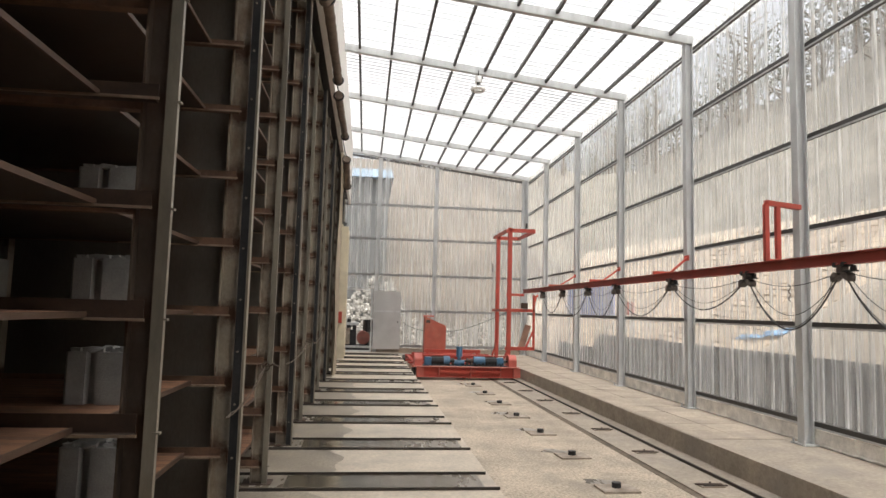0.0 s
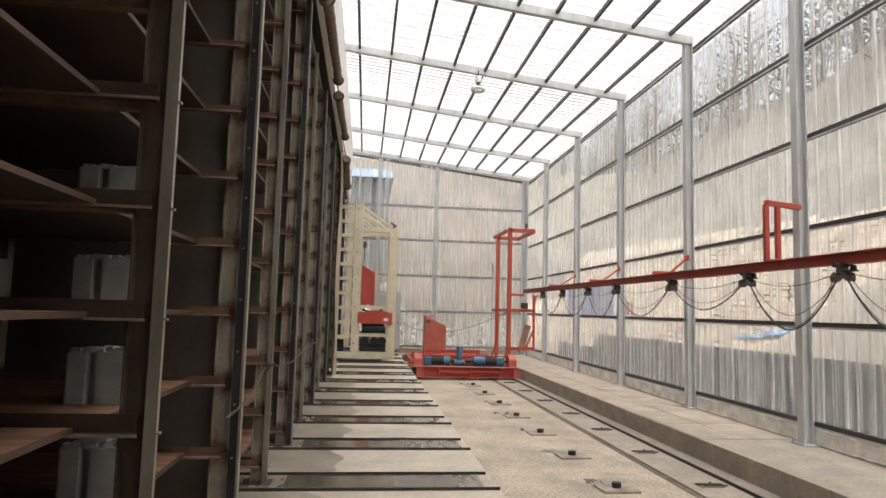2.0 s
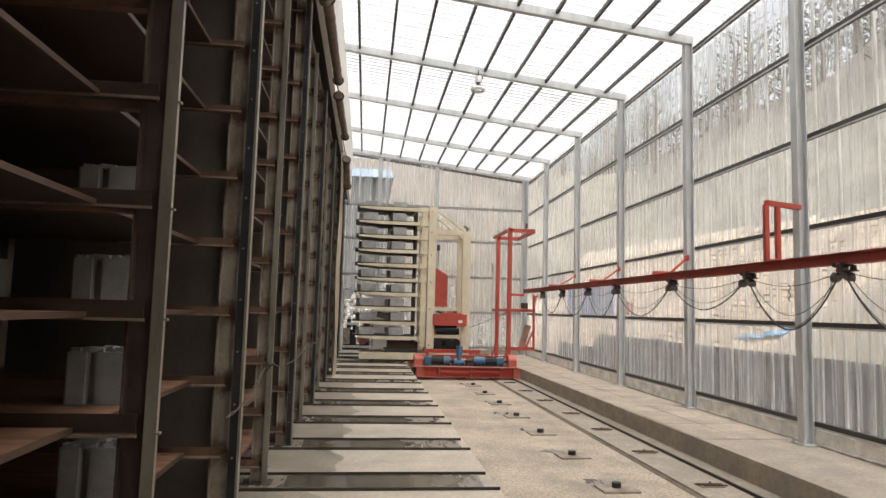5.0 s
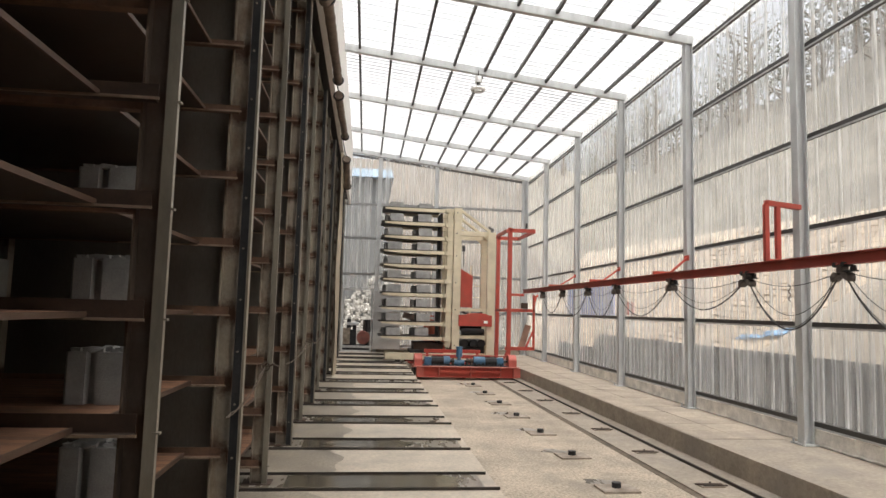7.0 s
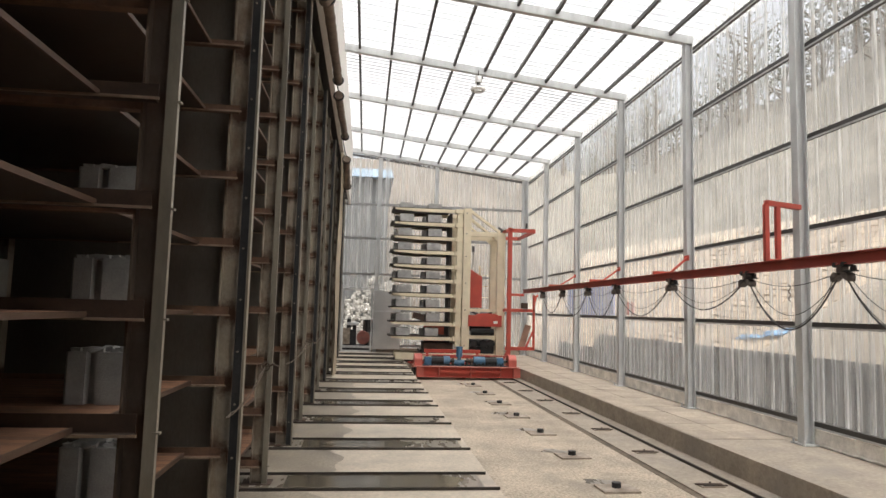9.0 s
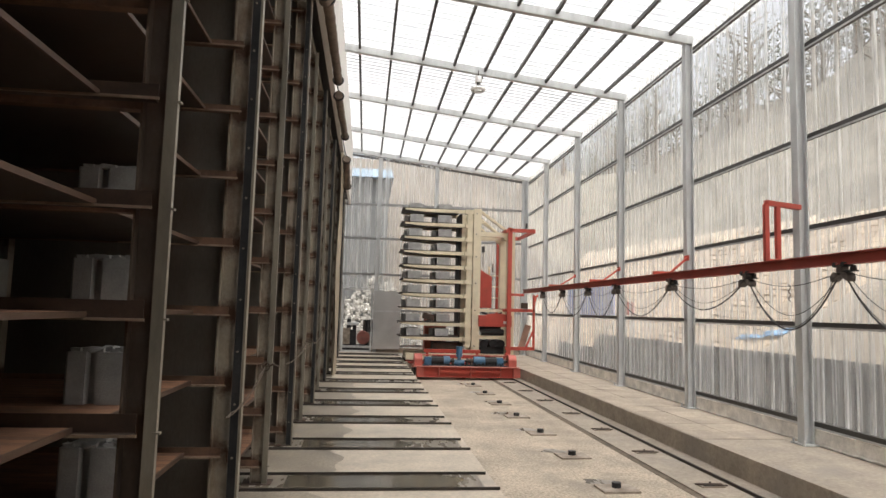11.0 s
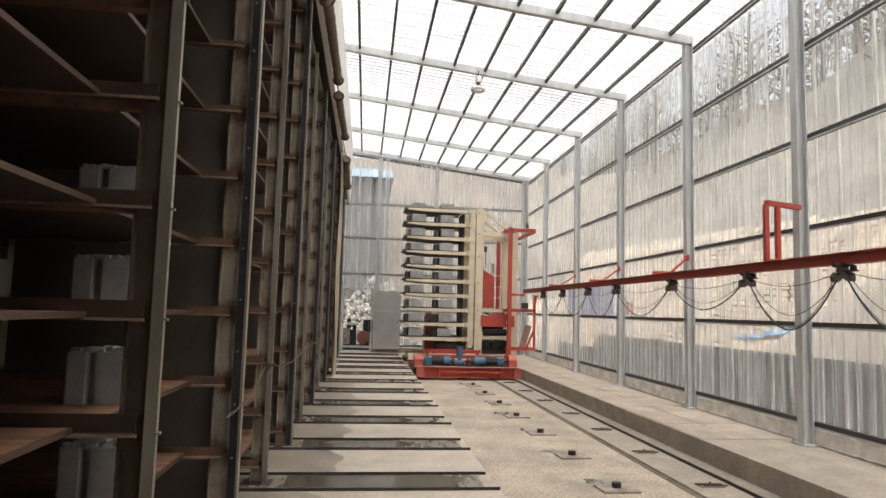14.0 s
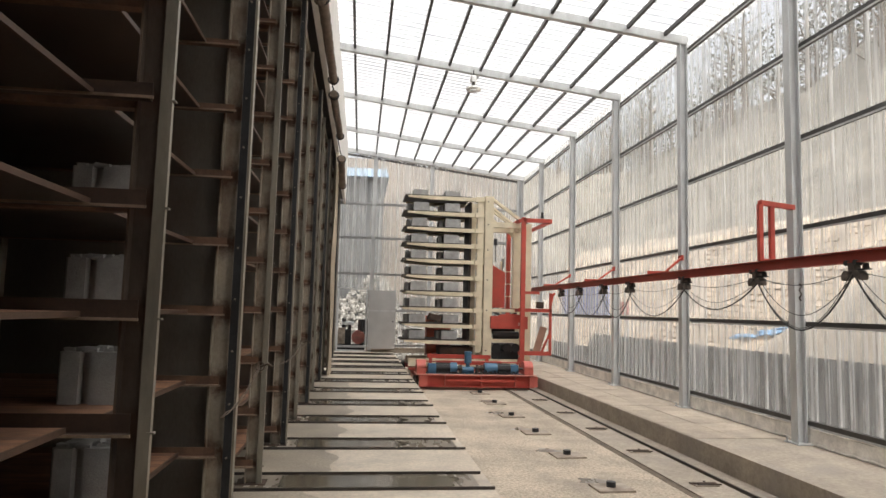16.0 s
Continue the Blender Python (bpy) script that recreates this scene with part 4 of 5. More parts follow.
def finger_car():
    """Origin on the platform level under the middle of its track, at its place on the transfer car."""
    t = thing("finger_car", "cream finger car with ten tiers of lifting fingers", "finger car", "", (0, CAR_Y, 0))
    def P(name, fn, mat=None, label="", bevel=.006, smooth=False, parent=None):
        bm = bm_new()
        fn(bm)
        for v in bm.verts:
            if v.co.z > .3:
                v.co.z = 1.9 + (v.co.z - 1.9) * .965
        return part(name, bm, mat or CREAM, parent or t, label, bevel, smooth)
    F, B = -.52, .52
    for y in (F, B):
        s = 1 if y > 0 else -1
        P("base_beam", lambda b: box(b, 1.25, 4.36, y - .06, y + .06, .08, .27), None, "", .01)
        ms = P("mast_post", lambda b: box(b, 3.12, 3.34, y - .08, y + .08, .27, 4.55), None, "", .01)
        for z in (.45, 1.5, 2.3, 3.1, 3.78, 4.4):
            P("bolt", lambda b: cyl(b, (3.20, y - .08, z), (3.20, y - .095, z), .018, 8), STRIP, "", 0, False, ms)
        P("rear_post", lambda b: box(b, 4.12, 4.35, y - .08, y + .08, .27, 3.85), None, "", .01)
        P("top_rail", lambda b: box(b, 3.34, 4.12, y - .06, y + .06, 3.72, 3.86))
        P("brace", lambda b: bar(b, (3.30, y, 4.50), (4.20, y, 3.86), .08, .08))
        P("inner_brace", lambda b: bar(b, (3.34, y, 4.25), (3.85, y, 3.84), .06, .06))
        P("tie_bar", lambda b: box(b, 3.34, 4.12, y - .04, y + .04, 1.46, 1.55))
        P("tie_bar", lambda b: box(b, 3.34, 4.12, y - .04, y + .04, .66, .74))
        P("splice_plate", lambda b: box(b, 2.75, 3.25, y + s * .06, y + s * .075, .10, .25), None, "", .004)
        for x in (1.6, 3.9):
            P("wheel", lambda b: cyl(b, (x, y - .04, .08), (x, y + .04, .08), .08, 20), STRIP, "dark steel wheel", 0, True)
        P("gusset", lambda b: profile(b, [(3.98, 3.72), (4.12, 3.72), (4.12, 3.58)], y - .03, y + .03, "y"))
        for k in range(10):
            z = .635 + .4235 * k
            fg = P("finger", lambda b: profile(b, [(2.86, z - .05), (2.86, z + .05), (1.30, z + .045), (1.12, z + .045), (1.12, z + .0), (1.75, z - .045)], y - .05, y + .05, "y"), None, "cream tapered finger", .006)
            P("collar", lambda b: box(b, 2.87, 3.10, y - .085, y + .085, z - .06, z + .065), None, "cream collar block", .022, False, fg)
            P("strap", lambda b: box(b, 2.94, 2.99, y - .09, y + .09, z - .065, z + .07), None, "", .004, False, fg)
    for y in (F, B):
        P("carriage_post", lambda b: box(b, 2.93, 3.08, y - .06, y + .06, .40, 4.48), None, "", .008)
    P("carriage_back", lambda b: box(b, 2.74, 2.80, F + .1, B - .1, .45, 4.40), DARKPALLET, "dark back strip", .004)
    for x, z in ((3.12, 4.40), (4.15, 3.72), (3.2, .3), (4.2, .3), (3.2, 1.5)):
        P("cross_tie", lambda b: box(b, x, x + .12, F + .07, B - .07, z, z + .12))
    for x in (3.4, 3.78, 4.15):
        P("cross_rung", lambda b: box(b, x, x + .05, B - .02, B + .02, 1.4, 2.9))
    for z in (1.9, 2.25, 2.6):
        P("ladder_rung", lambda b: box(b, 3.80, 4.15, B - .015, B + .015, z, z + .02), None, "", 0)
    P("cabinet", lambda b: profile(b, [(3.36, 1.58), (3.74, 1.58), (3.74, 2.53), (3.36, 2.76)], F + .25, B - .25, "y"), RED, "red sloped cabinet", .01)
    P("gear_cover", lambda b: box(b, 3.30, 4.26, F - .16, F - .085, 1.03, 1.36), RED, "red gear cover", .02)
    P("cover_lid", lambda b: profile(b, [(3.5 + .33 * (1 - math.cos(a)), 1.36 + .06 * math.sin(a)) for a in np.linspace(0, math.pi, 9)], F - .15, F - .09, "y"), RED, "", .004)
    P("cover_plate", lambda b: box(b, 4.02, 4.14, F - .17, F - .16, 1.12, 1.20), LAMPGREY, "small plate", 0)
    P("winch_drum", lambda b: (cyl(b, (3.42, 0, 1.1), (4.05, 0, 1.1), .22, 20)), BLACK, "black winch drum", .01, True)
    def drive(b):
        for x in (3.5, 3.78, 4.0):
            cyl(b, (x, F + .05, .52), (x, B - .1, .52), .12, 18)
        cyl(b, (3.42, F + .1, .86), (4.08, F + .1, .86), .10, 18)
        box(b, 3.38, 4.1, F + .12, B - .1, .28, .42)
    P("drive_unit", drive, BLACK, "black drive motors and hoses", .006, True)
    P("hose", lambda b: [tube(b, [(3.4 + .6 * s, F - .02, 1.48 - .10 * math.sin(3.1 * s) - .02 * j) for s in np.linspace(0, 1, 12)], .012) for j in range(3)], BLACK, "", 0)
    P("lower_box", lambda b: box(b, 2.05, 2.9, F + .1, B - .1, .10, .52), RUST, "dark brown gear box", .01)
    P("lower_plate", lambda b: box(b, 1.95, 2.9, F + .02, B - .02, .27, .30), DARK)
    P("sensor", lambda b: (cyl(b, (3.42, F, 2.80), (3.42, F, 3.3), .012, 8), cyl(b, (3.42, F, 3.25), (3.42, F, 3.42), .045, 12)), DARK, "dark sensor on a rod", 0)
    P("sensor", lambda b: (box(b, 4.2, 4.26, F - .04, F + .04, 3.85, 3.92), bar(b, (4.14, F, 4.02), (4.3, F, 3.92), .05, .05)), DARK, "", .003)
    return t


def load():
    """The boards and blocks that ride on the fingers: (object, its own pose at the resting place)."""
    rng = random.Random(11)
    out = []
    bm = bm_new()
    box(bm, 0, 1.72, -.555, .555, 0, .034)
    pm = mesh_of("pallet", bm, DARKPALLET, .004)
    bl = block_mesh(.39, .40, .20)
    half = block_mesh(.10, .40, .19)
    low = block_mesh(.39, .40, .12)
    for k in range(10):
        z = .684 + .407 * k + .0435
        p = tagged(new("pallet", pm), "dark worn pallet board carried on cream fingers", "pallet", "carried pallets")
        out.append((p, Vector((1.04 + rng.uniform(-.03, .03), CAR_Y, z))))
        for x in (1.44, 2.27):
            for y in (-.36, .10):
                b = tagged(new("block", low if k == 9 else bl), "grey concrete block on a carried pallet", "concrete block", "carried blocks")
                out.append((b, Vector((x + rng.uniform(-.02, .02), CAR_Y + y + rng.uniform(-.02, .02), z + .035))))
            if k == 9:
                continue
            b = tagged(new("block", half), "dark narrow concrete block on a carried pallet", "concrete block", "carried blocks")
            out.append((b, Vector((x - .27, CAR_Y - .1 + rng.uniform(-.02, .02), z + .035))))
    b = tagged(new("broken_block", block_mesh(.34, .2, .16)), "broken brown block lying askew on a carried pallet", "concrete block")
    b.data = b.data.copy()
    b.data.materials.clear()
    b.data.materials.append(RUST)
    b.rotation_euler = (0, radians(14), 0)
    out.append((b, Vector((1.87, CAR_Y - .42, .684 + .407 + .0435 + .078))))
    return out


# ---- lamp and cables ----


def lamp():
    t = thing("high_bay_lamp", "grey high bay lamp hanging from a roof beam", "lamp", "", (2.23, 13.36, 6.20))
    for name, fn, mat in (("reflector", lambda b: tube(b, [(.125 * math.cos(a), .125 * math.sin(a), .02) for a in np.linspace(0, 2 * math.pi, 25)], .04, 8), LAMPGREY), ("spoke", lambda b: (bar(b, (-.12, 0, .05), (0, 0, .13), .03, .02), bar(b, (.12, 0, .05), (0, 0, .13), .03, .02)), LAMPGREY),
                          ("gear_housing", lambda b: cyl(b, (0, 0, .17), (0, 0, .30), .075, 16), LAMPGREY), ("neck", lambda b: cyl(b, (0, 0, .1), (0, 0, .17), .035), GIRT), ("rod", lambda b: cyl(b, (0, 0, .3), (0, 0, .44), .012, 8), GIRT)):
        bm = bm_new()
        fn(bm)
        part(name, bm, mat, t, "", 0, True)


def foil():
    rng = random.Random(9)
    bm = bm_new()
    top, low = [], []
    for i in range(120):
        x = -.6 + i * .03
        z = roof_z(x) - .03
        top.append(bm.verts.new((x, FAR_Y - .075 + rng.uniform(-.02, .02), z + rng.uniform(0, .03))))
        low.append(bm.verts.new((x + rng.uniform(-.02, .02), FAR_Y - .09 + rng.uniform(-.03, .03), z - rng.choice((.02, .05, .09, .13)))))
    for i in range(119):
        bm.faces.new((top[i], top[i + 1], low[i + 1], low[i]))
    g = bmesh.ops.extrude_face_region(bm, geom=list(bm.faces))
    bmesh.ops.translate(bm, vec=(0, .004, 0), verts=[v for v in g["geom"] if isinstance(v, bmesh.types.BMVert)])
    c = part("torn_foil", bm, FOIL)
    tagged(c, "torn silvery foil strip hanging along the roof edge", "foil strip")


def wall_cable():
    bm = bm_new()
    pts = []
    for i in range(30):
        s = i / 29
        pts.append((1.3 + 3.8 * s, FAR_Y - .22, 1.05 - .50 * math.sin(math.pi * s ** .8) + .5 * s))
    tube(bm, pts, .012, 6)
    c = part("slack_cable", bm, BLACK, None)
    tagged(c, "slack black cable strung along the end wall", "cable")


# ---- outside ----


def hill_z(x, y):
    """Ground height: level near the hall, a cut bank and a slope beyond."""
    def rise(d, steep, most):
        if d < 0:
            return 0
        return 4.4 * (d / 2.2) ** .8 if d < 2.2 else 4.4 + min((d - 2.2) * steep, most)
    side, end = x - 8.2, (y - 31.0) * 1.2
    d = max(side, end)
    h = max(rise(side, 1.0, 7.9), rise(end, .9, 6.6))
    return -.6 + h + .4 * noise.noise((x * .3, y * .3, 0)) * min(max(d - 3, 0), 3) / 2


def outside():
    rng = random.Random(2)
    bm = bm_new()
    xs = [-300, -120, -60, -30, -9] + [6.1 + .5 * i for i in range(5)] + [8.2 + .14 * i for i in range(26)] + [12 + .5 * i for i in range(45)] + [38, 45, 60, 90, 150, 300]
    ys = [-300, -100, -50] + [-30 + i for i in range(96)] + [75, 90, 120, 200, 400]
    grid = [[bm.verts.new((x, y, hill_z(x, y))) for y in ys] for x in xs]
    for i in range(len(xs) - 1):
        for j in range(len(ys) - 1):
            bm.faces.new((grid[i][j], grid[i + 1][j], grid[i + 1][j + 1], grid[i][j + 1]))
    g = structure("ground", "brown earth ground rising to a cut hillside", "ground", bm, SOIL)
    g.data.materials.append(CUT)
    g.data.materials.append(ENDBANK)
    for p in g.data.polygons:
        z = sum(g.data.vertices[v].co.z for v in p.vertices) / 4
        y = sum(g.data.vertices[v].co.y for v in p.vertices) / 4
        if g.data.vertices[p.vertices[0]].co.x > 7.9 and y < 32 and -.4 < z < 3.25 + .045 * y + .12 * noise.noise((y * .5, 0, 0)):
            p.material_index = 1
        # End bank: same soil, with less light put into its colour.
        elif y > 30 and g.data.vertices[p.vertices[0]].co.x < 9:
            p.material_index = 2
    stone_bank()
    # fence
    bm = rib_panel(0, 22.8, -.55, .95, .2, .03, "y")
    for v in bm.verts:
        v.co.x += 6.6
        v.co.y += -1.0
        if v.co.y > 17.9 and v.co.z > 0:
            v.co.z = .55 if v.co.y > 18.3 else .8
    f = bmesh.ops.extrude_face_region(bm, geom=list(bm.faces))
    bmesh.ops.translate(bm, vec=(.006, 0, 0), verts=[v for v in f["geom"] if isinstance(v, bmesh.types.BMVert)])
    f = part("site_fence", bm, FENCE)
    tagged(f, "low grey ribbed metal fence outside the glazed wall", "fence")
    # earth pile
    bm = bm_new()
    bmesh.ops.create_grid(bm, x_segments=26, y_segments=60, size=1)
    for v in bm.verts:
        x, y = v.co.x * 2.5, v.co.y * 11.2
        r = math.hypot(x * 4.5, y)
        v.co = Vector((x + 9.2, y + 6.0, -.64 + min(3.9, max(0, 5.08 - .464 * r)) + .1 * noise.noise((x * 2, y * 1.3, 0)) * (r < 10)))
    c = part("earth_pile", bm, PILE, None, "", 0, True)
    tagged(c, "grey-brown earth pile outside the glazed wall", "earth pile")
    # site boards outside
    for y0, y1, z0, z1, mat, label in ((18.3, 22.7, 1.46, 2.36, BOARD, "pale blue site board standing outside the glazed wall"), (16.9, 17.7, 1.5, 1.85, PINKBOARD, "small faded red board standing outside the glazed wall")):
        c = thing("site_board", label, "board")
        one_box("panel", (7.2, 7.23, y0, y1, z0, z1), mat, c, "", .004)
        for y in (y0 + .1, y1 - .15):
            one_box("leg", (7.232, 7.262, y, y + .04, -.6, z1 - .05), GALV, c, "thin grey leg")
    # tarpaulin
    bm = bm_new()
    bmesh.ops.create_grid(bm, x_segments=14, y_segments=14, size=1)
    for v in bm.verts:
        v.co = Vector((8.92 + v.co.x * .13 + .04 * noise.noise(v.co * 3), 13.7 + v.co.y * 1.15 + .2 * v.co.x, 1.22 - .10 * v.co.y + .10 * v.co.x * (1 + 1.2 * noise.noise(v.co * 2))))
    f = bmesh.ops.extrude_face_region(bm, geom=list(bm.faces))
    bmesh.ops.translate(bm, vec=(0, 0, -.02), verts=[v for v in f["geom"] if isinstance(v, bmesh.types.BMVert)])
    c = part("tarpaulin", bm, TARP, None, "", 0, True)
    tagged(c, "crumpled blue tarpaulin on the earth bank outside", "tarpaulin")


def stone_bank():
    """Dry-laid courses facing the foot of the cut bank."""
    rng = random.Random(33)
    bank = structure("retaining_wall", "pale sandy dry stone courses facing the cut bank", "retaining wall")

    def stone(bm, m, w):
        v = box(bm, -.13, .035, -w / 2, w / 2, -.071, .071)
        for q in v:
            q.co += Vector((rng.uniform(-.007, .007), rng.uniform(-.012, .012), rng.uniform(-.006, .006)))
        bmesh.ops.transform(bm, matrix=m, verts=v)
    kinds = []
    for i in range(8):
        bm = bm_new()
        w = .28 + .035 * i
        stone(bm, Matrix.Identity(4), w)
        kinds.append((w, mesh_of("stone", bm, STONE, .012)))
    verts, faces = [], []
    near = 0
    for k in range(34):
        z = -.3 + .125 * k
        h = z + .6
        d = 2.2 * (h / 4.4) ** 1.25 if h < 4.4 else 2.2 + (h - 4.4) / .9
        y = 6.5 + rng.uniform(0, .4)
        while y < 31:
            w, me = kinds[rng.randrange(8)]
            wave = .03 * math.sin(y * .9 + k * .35) + .02 * math.sin(y * 2.3 + k)
            if z < 3.2 + .045 * y + .1 * noise.noise((y * .5, 0, 0)):
                m = pose(8.2 + d + rng.uniform(-.008, .008), y + w / 2, z + wave, rng.uniform(-1.2, 1.2), -26, 180 + rng.uniform(-2, 2))
                if near < 300 and 10.5 < y < 15 and k > 6:
                    piece("stone", me, bank, m)
                    near += 1
                else:
                    base = len(verts)
                    verts += [m @ v.co for v in me.vertices]
                    faces += [tuple(base + i for i in p.vertices) for p in me.polygons]
            y += w + .012
    me = bpy.data.meshes.new("stone_courses")
    me.from_pydata(verts, [], faces)
    me.materials.append(STONES)
    ob = new("stone_courses", me)
    ob.parent = bank
    tagged(ob, "pale sandy stone courses", kind="stuff")


def tree(rng, tall):
    t = thing("tree", "leafy tree with a thin trunk on the hillside", "tree", "hillside trees")
    bm = bm_new()
    tips = []
    cyl(bm, (0, 0, -.5), (0, 0, tall * .75), .16, 8, .05)
    for i in range(9):
        a, z = i * 2.4, tall * (.35 + .05 * i)
        e = Vector((math.cos(a) * tall * .24, math.sin(a) * tall * .24, z + tall * .16))
        cyl(bm, (0, 0, z), e, .05, 6, .015)
        tips.append(e)
    tips.append(Vector((0, 0, tall * .85)))
    part("trunk", bm, BARK, t)
    verts, faces = [], []
    for e in tips:
        for _ in range(55):
            c = e + Vector((rng.gauss(0, .7), rng.gauss(0, .7), rng.gauss(0, .6)))
            u = Vector((rng.uniform(-1, 1), rng.uniform(-1, 1), rng.uniform(-1, 1))).normalized() * rng.uniform(.03, .085)
            v = u.orthogonal().normalized() * u.length * .6
            k = len(verts)
            verts += [c - u, c + v, c + u, c - v]
            faces.append((k, k + 1, k + 2, k + 3))
    me = bpy.data.meshes.new("crown")
    me.from_pydata(verts, [], faces)
    me.materials.append(LEAF)
    c = new("crown", me)
    c.parent = t
    return t


def surroundings():
    rng = random.Random(21)
    kinds = [tree(rng, 5.6), tree(rng, 6.6), tree(rng, 4.6)]
    for i in range(34):
        y = -2 + i * 1.8 + rng.uniform(-.6, .6)
        x = rng.uniform(16.4, 21.0)
        m = pose(x, y, hill_z(x, y) - .4, 0, 0, rng.uniform(0, 360))
        if i < 3:
            kinds[i].matrix_basis = m
        else:
            copy_thing(kinds[i % 3], m)
    for i in range(12):
        copy_thing(kinds[i % 3], pose(-9 + i * 1.9, 39.5 + rng.uniform(-1, 1.5), 9.6, 0, 0, i * 77))
    verts, faces = [], []
    for i in range(5200):
        x, y = rng.uniform(-3.5, 6.5), rng.uniform(25.6, 29.8)
        z = -.6 + (.85 if x < .8 else max(.4, .85 - .35 * (x - .8))) * (y - 25.4) * (.85 + .2 * math.sin(x * 1.3)) + rng.uniform(-.12, .12)
        r = rng.uniform(.03, .10)
        k = len(verts)
        verts += [Vector((x, y, z)) + Vector((rng.uniform(.5, 1) * r * sx, rng.uniform(.5, 1) * r * sy, rng.uniform(.5, 1) * r * sz)) for sx in (-1, 1) for sy in (-1, 1) for sz in (-1, 1)]
        faces += [tuple(k + j for j in f) for f in ((0, 1, 3, 2), (4, 6, 7, 5), (0, 4, 5, 1), (2, 3, 7, 6), (0, 2, 6, 4), (1, 5, 7, 3))]
    me = bpy.data.meshes.new("rubble")
    me.from_pydata(verts, [], faces)
    me.materials.append(RUBBLE)
    tagged(new("rubble", me), "pale broken rubble heaped beyond the end wall", "rubble", kind="stuff")
    for i in range(52):
        x, y = rng.uniform(17.4, 19.2), -1 + i * 1.15 + rng.uniform(-.5, .5)
        o = copy_thing(kinds[2], pose(x, y, hill_z(x, y) - 2.3 + rng.uniform(-.3, .3), 0, 0, rng.uniform(0, 360)))
        tagged(o, "low leafy shrub on the hillside", "shrub", "hillside shrubs")
    # shed beyond the end wall
    t = thing("shed", "grey shed with a blue roof beyond the end wall", "shed")
    one_box("wall", (-9, .9, 30, 36, -.6, 7.5), SHEDWALL, t, "dark grey wall")
    bm = bm_new()
    profile(bm, [(29.6, 7.5), (36.4, 7.5), (33, 8.6)], -9.3, 1.1, "x")
    part("roof", bm, SHEDROOF, t, "blue roof")
    # compressor outside the doorway
    t = thing("compressor", "dark compressor with a red tank outside the doorway", "compressor", "", (0, 24.2, -.35))
    bm = bm_new()
    cyl(bm, (-.02, -.5, .78), (-.02, .5, .78), .24, 24)
    part("tank", bm, DULLRED, t, "dark red round tank", .03, True)
    one_box("skid", (-.75, .35, -.55, .55, -.25, .5), DARK, t, "dark skid", .02)
    one_box("engine", (-.70, -.28, -.4, .4, .5, 1.05), DARK, t, "dark engine block", .03)
    one_box("air_box", (-.62, -.20, -.35, .3, 1.22, 1.32), GALV, t, "pale pipe box", .03)
    one_box("radiator", (-.05, .30, -.1, .35, 1.0, 1.42), STRIP, t, "dark radiator", .02)
    one_box("side_panel", (-.74, -.5, -.6, -.42, .55, 1.12), PLATE, t, "dusty side panel", .02)
    one_box("front_rail", (-.75, .35, -.62, -.56, .42, .5), GALV, t, "pale rail", .01)
    bm = bm_new()
    for x in (-.55, -.35, .1, .25):
        cyl(bm, (x, -.2, .5), (x, -.2, 1.3 + .15 * math.sin(x * 9)), .07, 12)
    part("cylinder", bm, DARK, t, "", 0, True)


def ropes():
    for pts in (((-.70, 3.58, .907), (-.70, 4.0, 1.0), (-.70, 4.45, 1.074), (-.67, 4.66, 1.076)), ((-.70, 6.12, .97), (-.70, 6.8, 1.02), (-.70, 7.54, 1.094), (-.67, 8.05, 1.06)), ((-.70, 9.4, .98), (-.70, 10.2, 1.03), (-.68, 11.2, 1.1))):
        bm = bm_new()
        n = 16
        line = [Vector(pts[0]).lerp(Vector(pts[-1]), i / n) - Vector((0, 0, .05 * math.sin(math.pi * i / n))) for i in range(n + 1)]
        for k in range(2):
            tube(bm, [p + Vector((.006 * math.cos(i * 1.1 + 3.1 * k), .01 * k, .006 * math.sin(i * 1.1 + 3.1 * k))) for i, p in enumerate(line)], .003, 5)
        c = part("tie_rope", bm, ROPE)
        bm = bm_new()
        e = line[-1]
        tube(bm, [e + Vector((.03 * math.cos(a), .012 * a / 6, .03 * math.sin(a))) for a in np.linspace(0, 18, 40)], .004, 5)
        tube(bm, [e + Vector((.0, 0, 0)), e + Vector((.06, -.03, .02)), e + Vector((.1, -.02, .0))], .007, 5)
        part("knot", bm, ROPE, c, "tied rope knot")
        tagged(c, "thin brown rope tied between rack posts", "rope", "tie ropes")


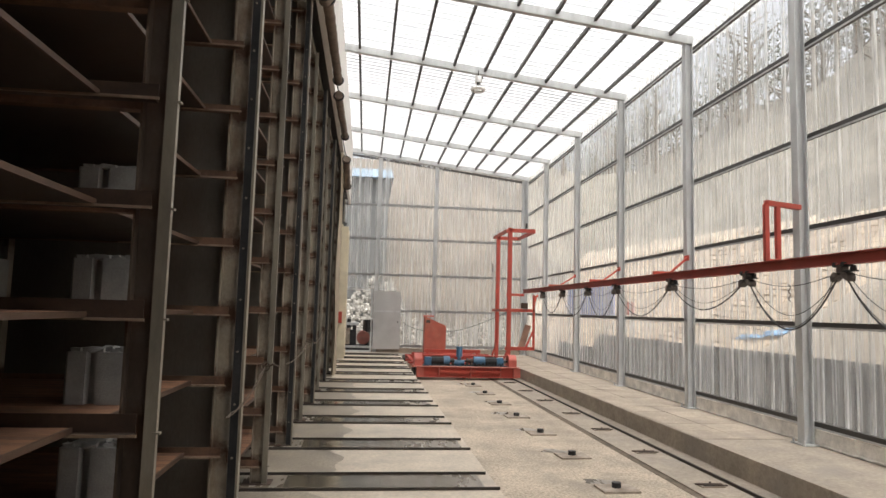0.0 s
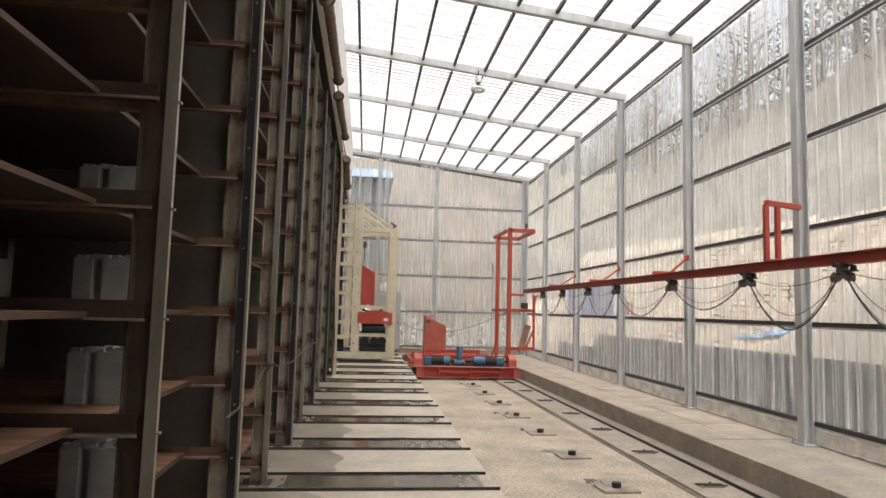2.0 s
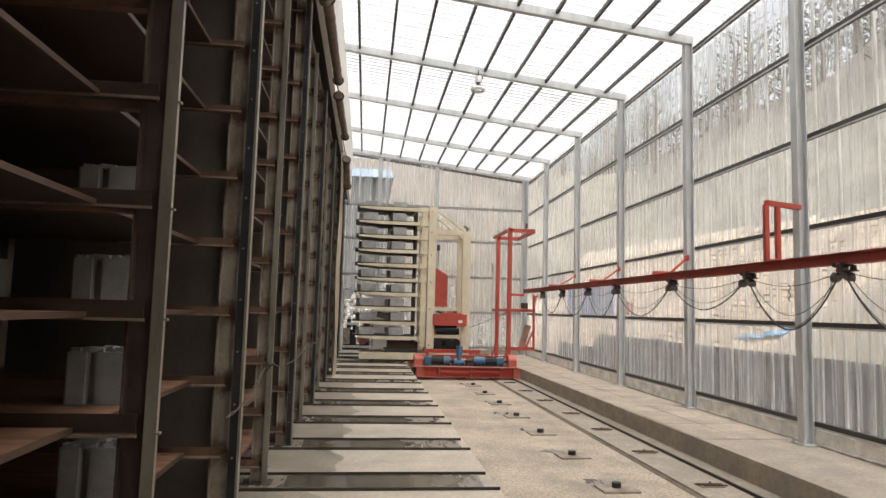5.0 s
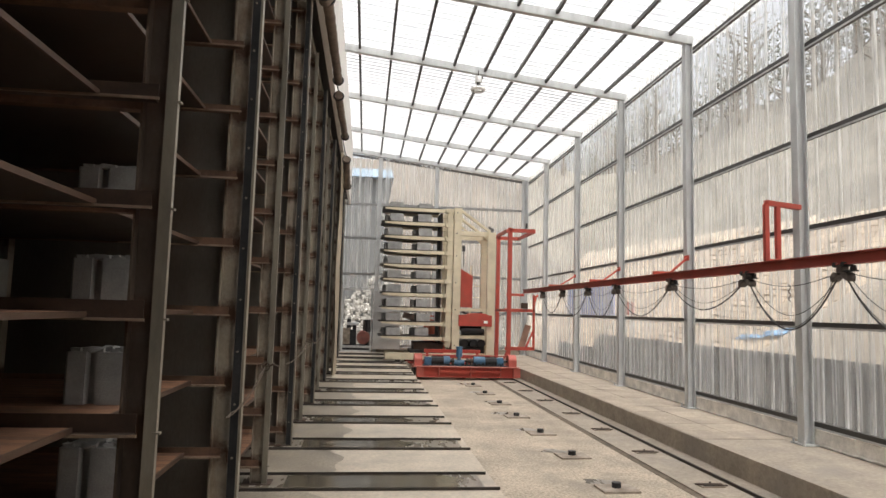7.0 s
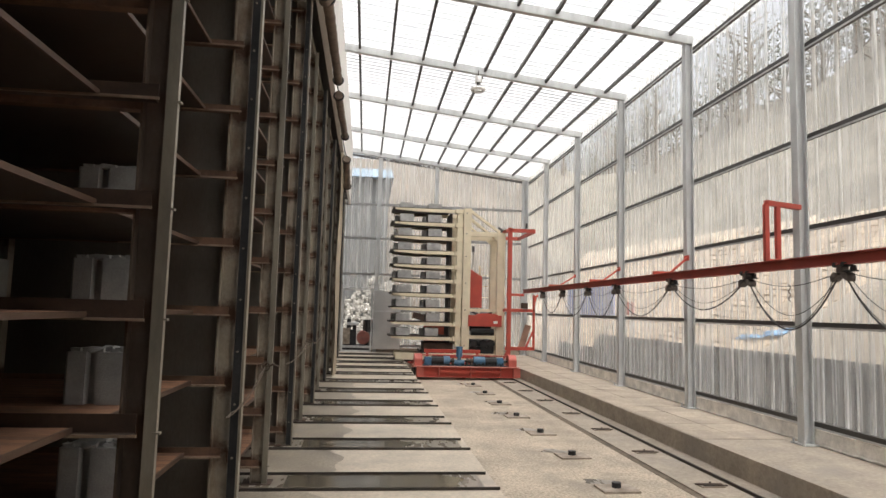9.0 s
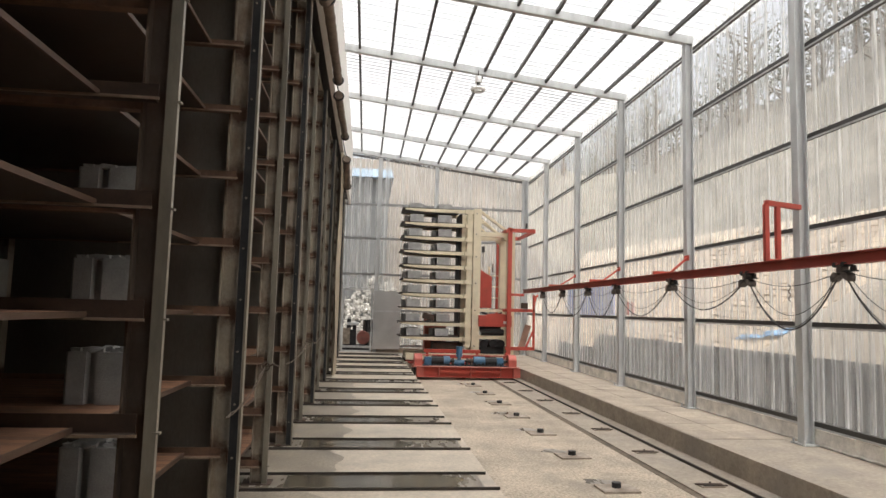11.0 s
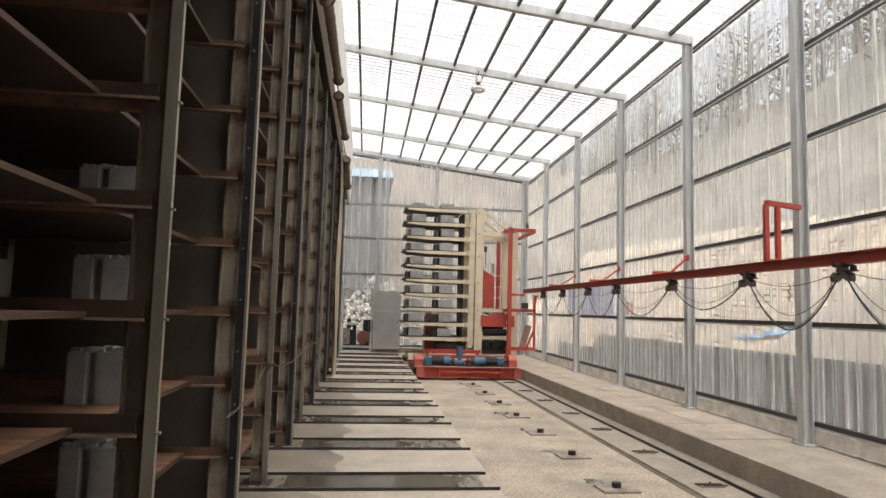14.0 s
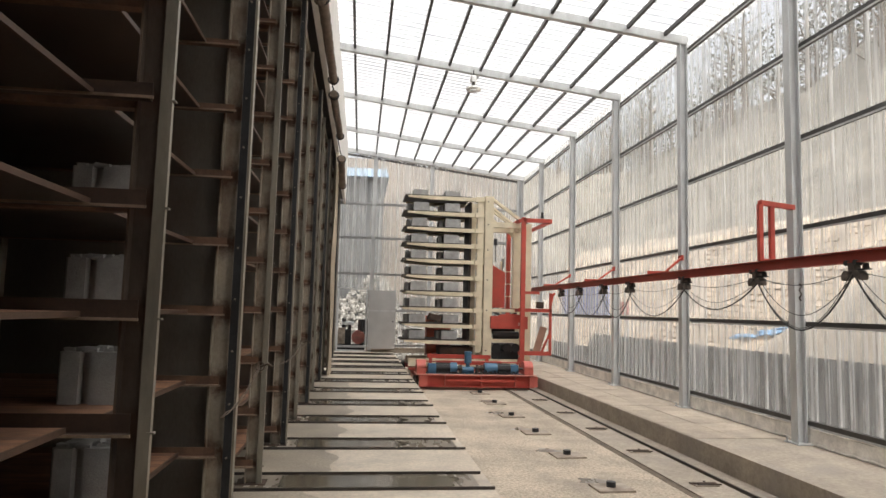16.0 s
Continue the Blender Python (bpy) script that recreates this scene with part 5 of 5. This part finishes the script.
def motions():
    finger = [(0, -303), (0.5, -281), (1, -259), (1.5, -237), (2, -216), (2.5, -193), (3, -172), (3.5, -151), (4, -129), (4.2, -120), (5.2, -77), (5.8, -58), (6.3, -49), (6.5, -46), (7, -39.5), (7.5, -34.5), (8, -30.5), (8.5, -26), (9, -22), (10, -13), (11, -4), (11.4, 0), (13.8, 0)]
    car = [(13.8, 0), (14, .06), (14.5, .45), (15, .98), (15.5, 1.52), (16, 2.13)]
    shift = [(t, d * 18.56 / 1150, 0.0) for t, d in finger] + [(t, 0.0, -d) for t, d in car[1:]]
    walk(FINGER, [(t, pose(dx, CAR_Y + dy, 0)) for t, dx, dy in shift])
    for ob, p in LOAD:
        turn = ob.rotation_euler.to_matrix().to_4x4()
        walk(ob, [(t, Matrix.Translation((p.x + dx, p.y + dy, p.z)) @ turn) for t, dx, dy in shift])
    walk(CAR, [(0, pose(0, CAR_Y, PITZ))] + [(t, pose(0, CAR_Y - d, PITZ)) for t, d in car])
    # trolleys are drawn along one after another
    goes = [0.16, 0.25, 0.33, 0.58, 0.89, 1.2, 1.6, 2.1]
    starts = [15.0, 14.9, 14.7, 14.4, 14.1, 13.9, 13.85, 13.8]
    def along(y, far, start):
        return [(0, y), (start, y), (start + (16 - start) * .5, y - far * .41), (16, y - far)]
    for ob, y, far, s in zip(TROLLEY, TROLLEYS, goes, starts):
        walk(ob, [(t, pose(RAIL_X, v, RAIL_Z - .12)) for t, v in along(y, far, s)])
    for i, ob in enumerate(FESTOON):
        walk(ob, [(t, pose(RAIL_X, v, RAIL_Z - .12)) for t, v in along(TROLLEYS[i], (goes[i] + goes[i + 1]) / 2, starts[i + 1])])


floors()
glazed_wall()
far_wall()
roof()
closing()
racks()
curtains()
cable_rail()
TROLLEY = [trolley()]
TROLLEY += [copy_thing(TROLLEY[0], pose(RAIL_X, y, RAIL_Z - .12)) for y in TROLLEYS[1:]]
FESTOON = [festoon(a, b, d) for a, b, d in zip(TROLLEYS, TROLLEYS[1:], (.60, .60, .38, .49, .54, .52, .48))]
CAR = transfer_car()
FINGER = finger_car()
LOAD = load()
lamp()
wall_cable()
foil()
outside()
surroundings()
ropes()
motions()
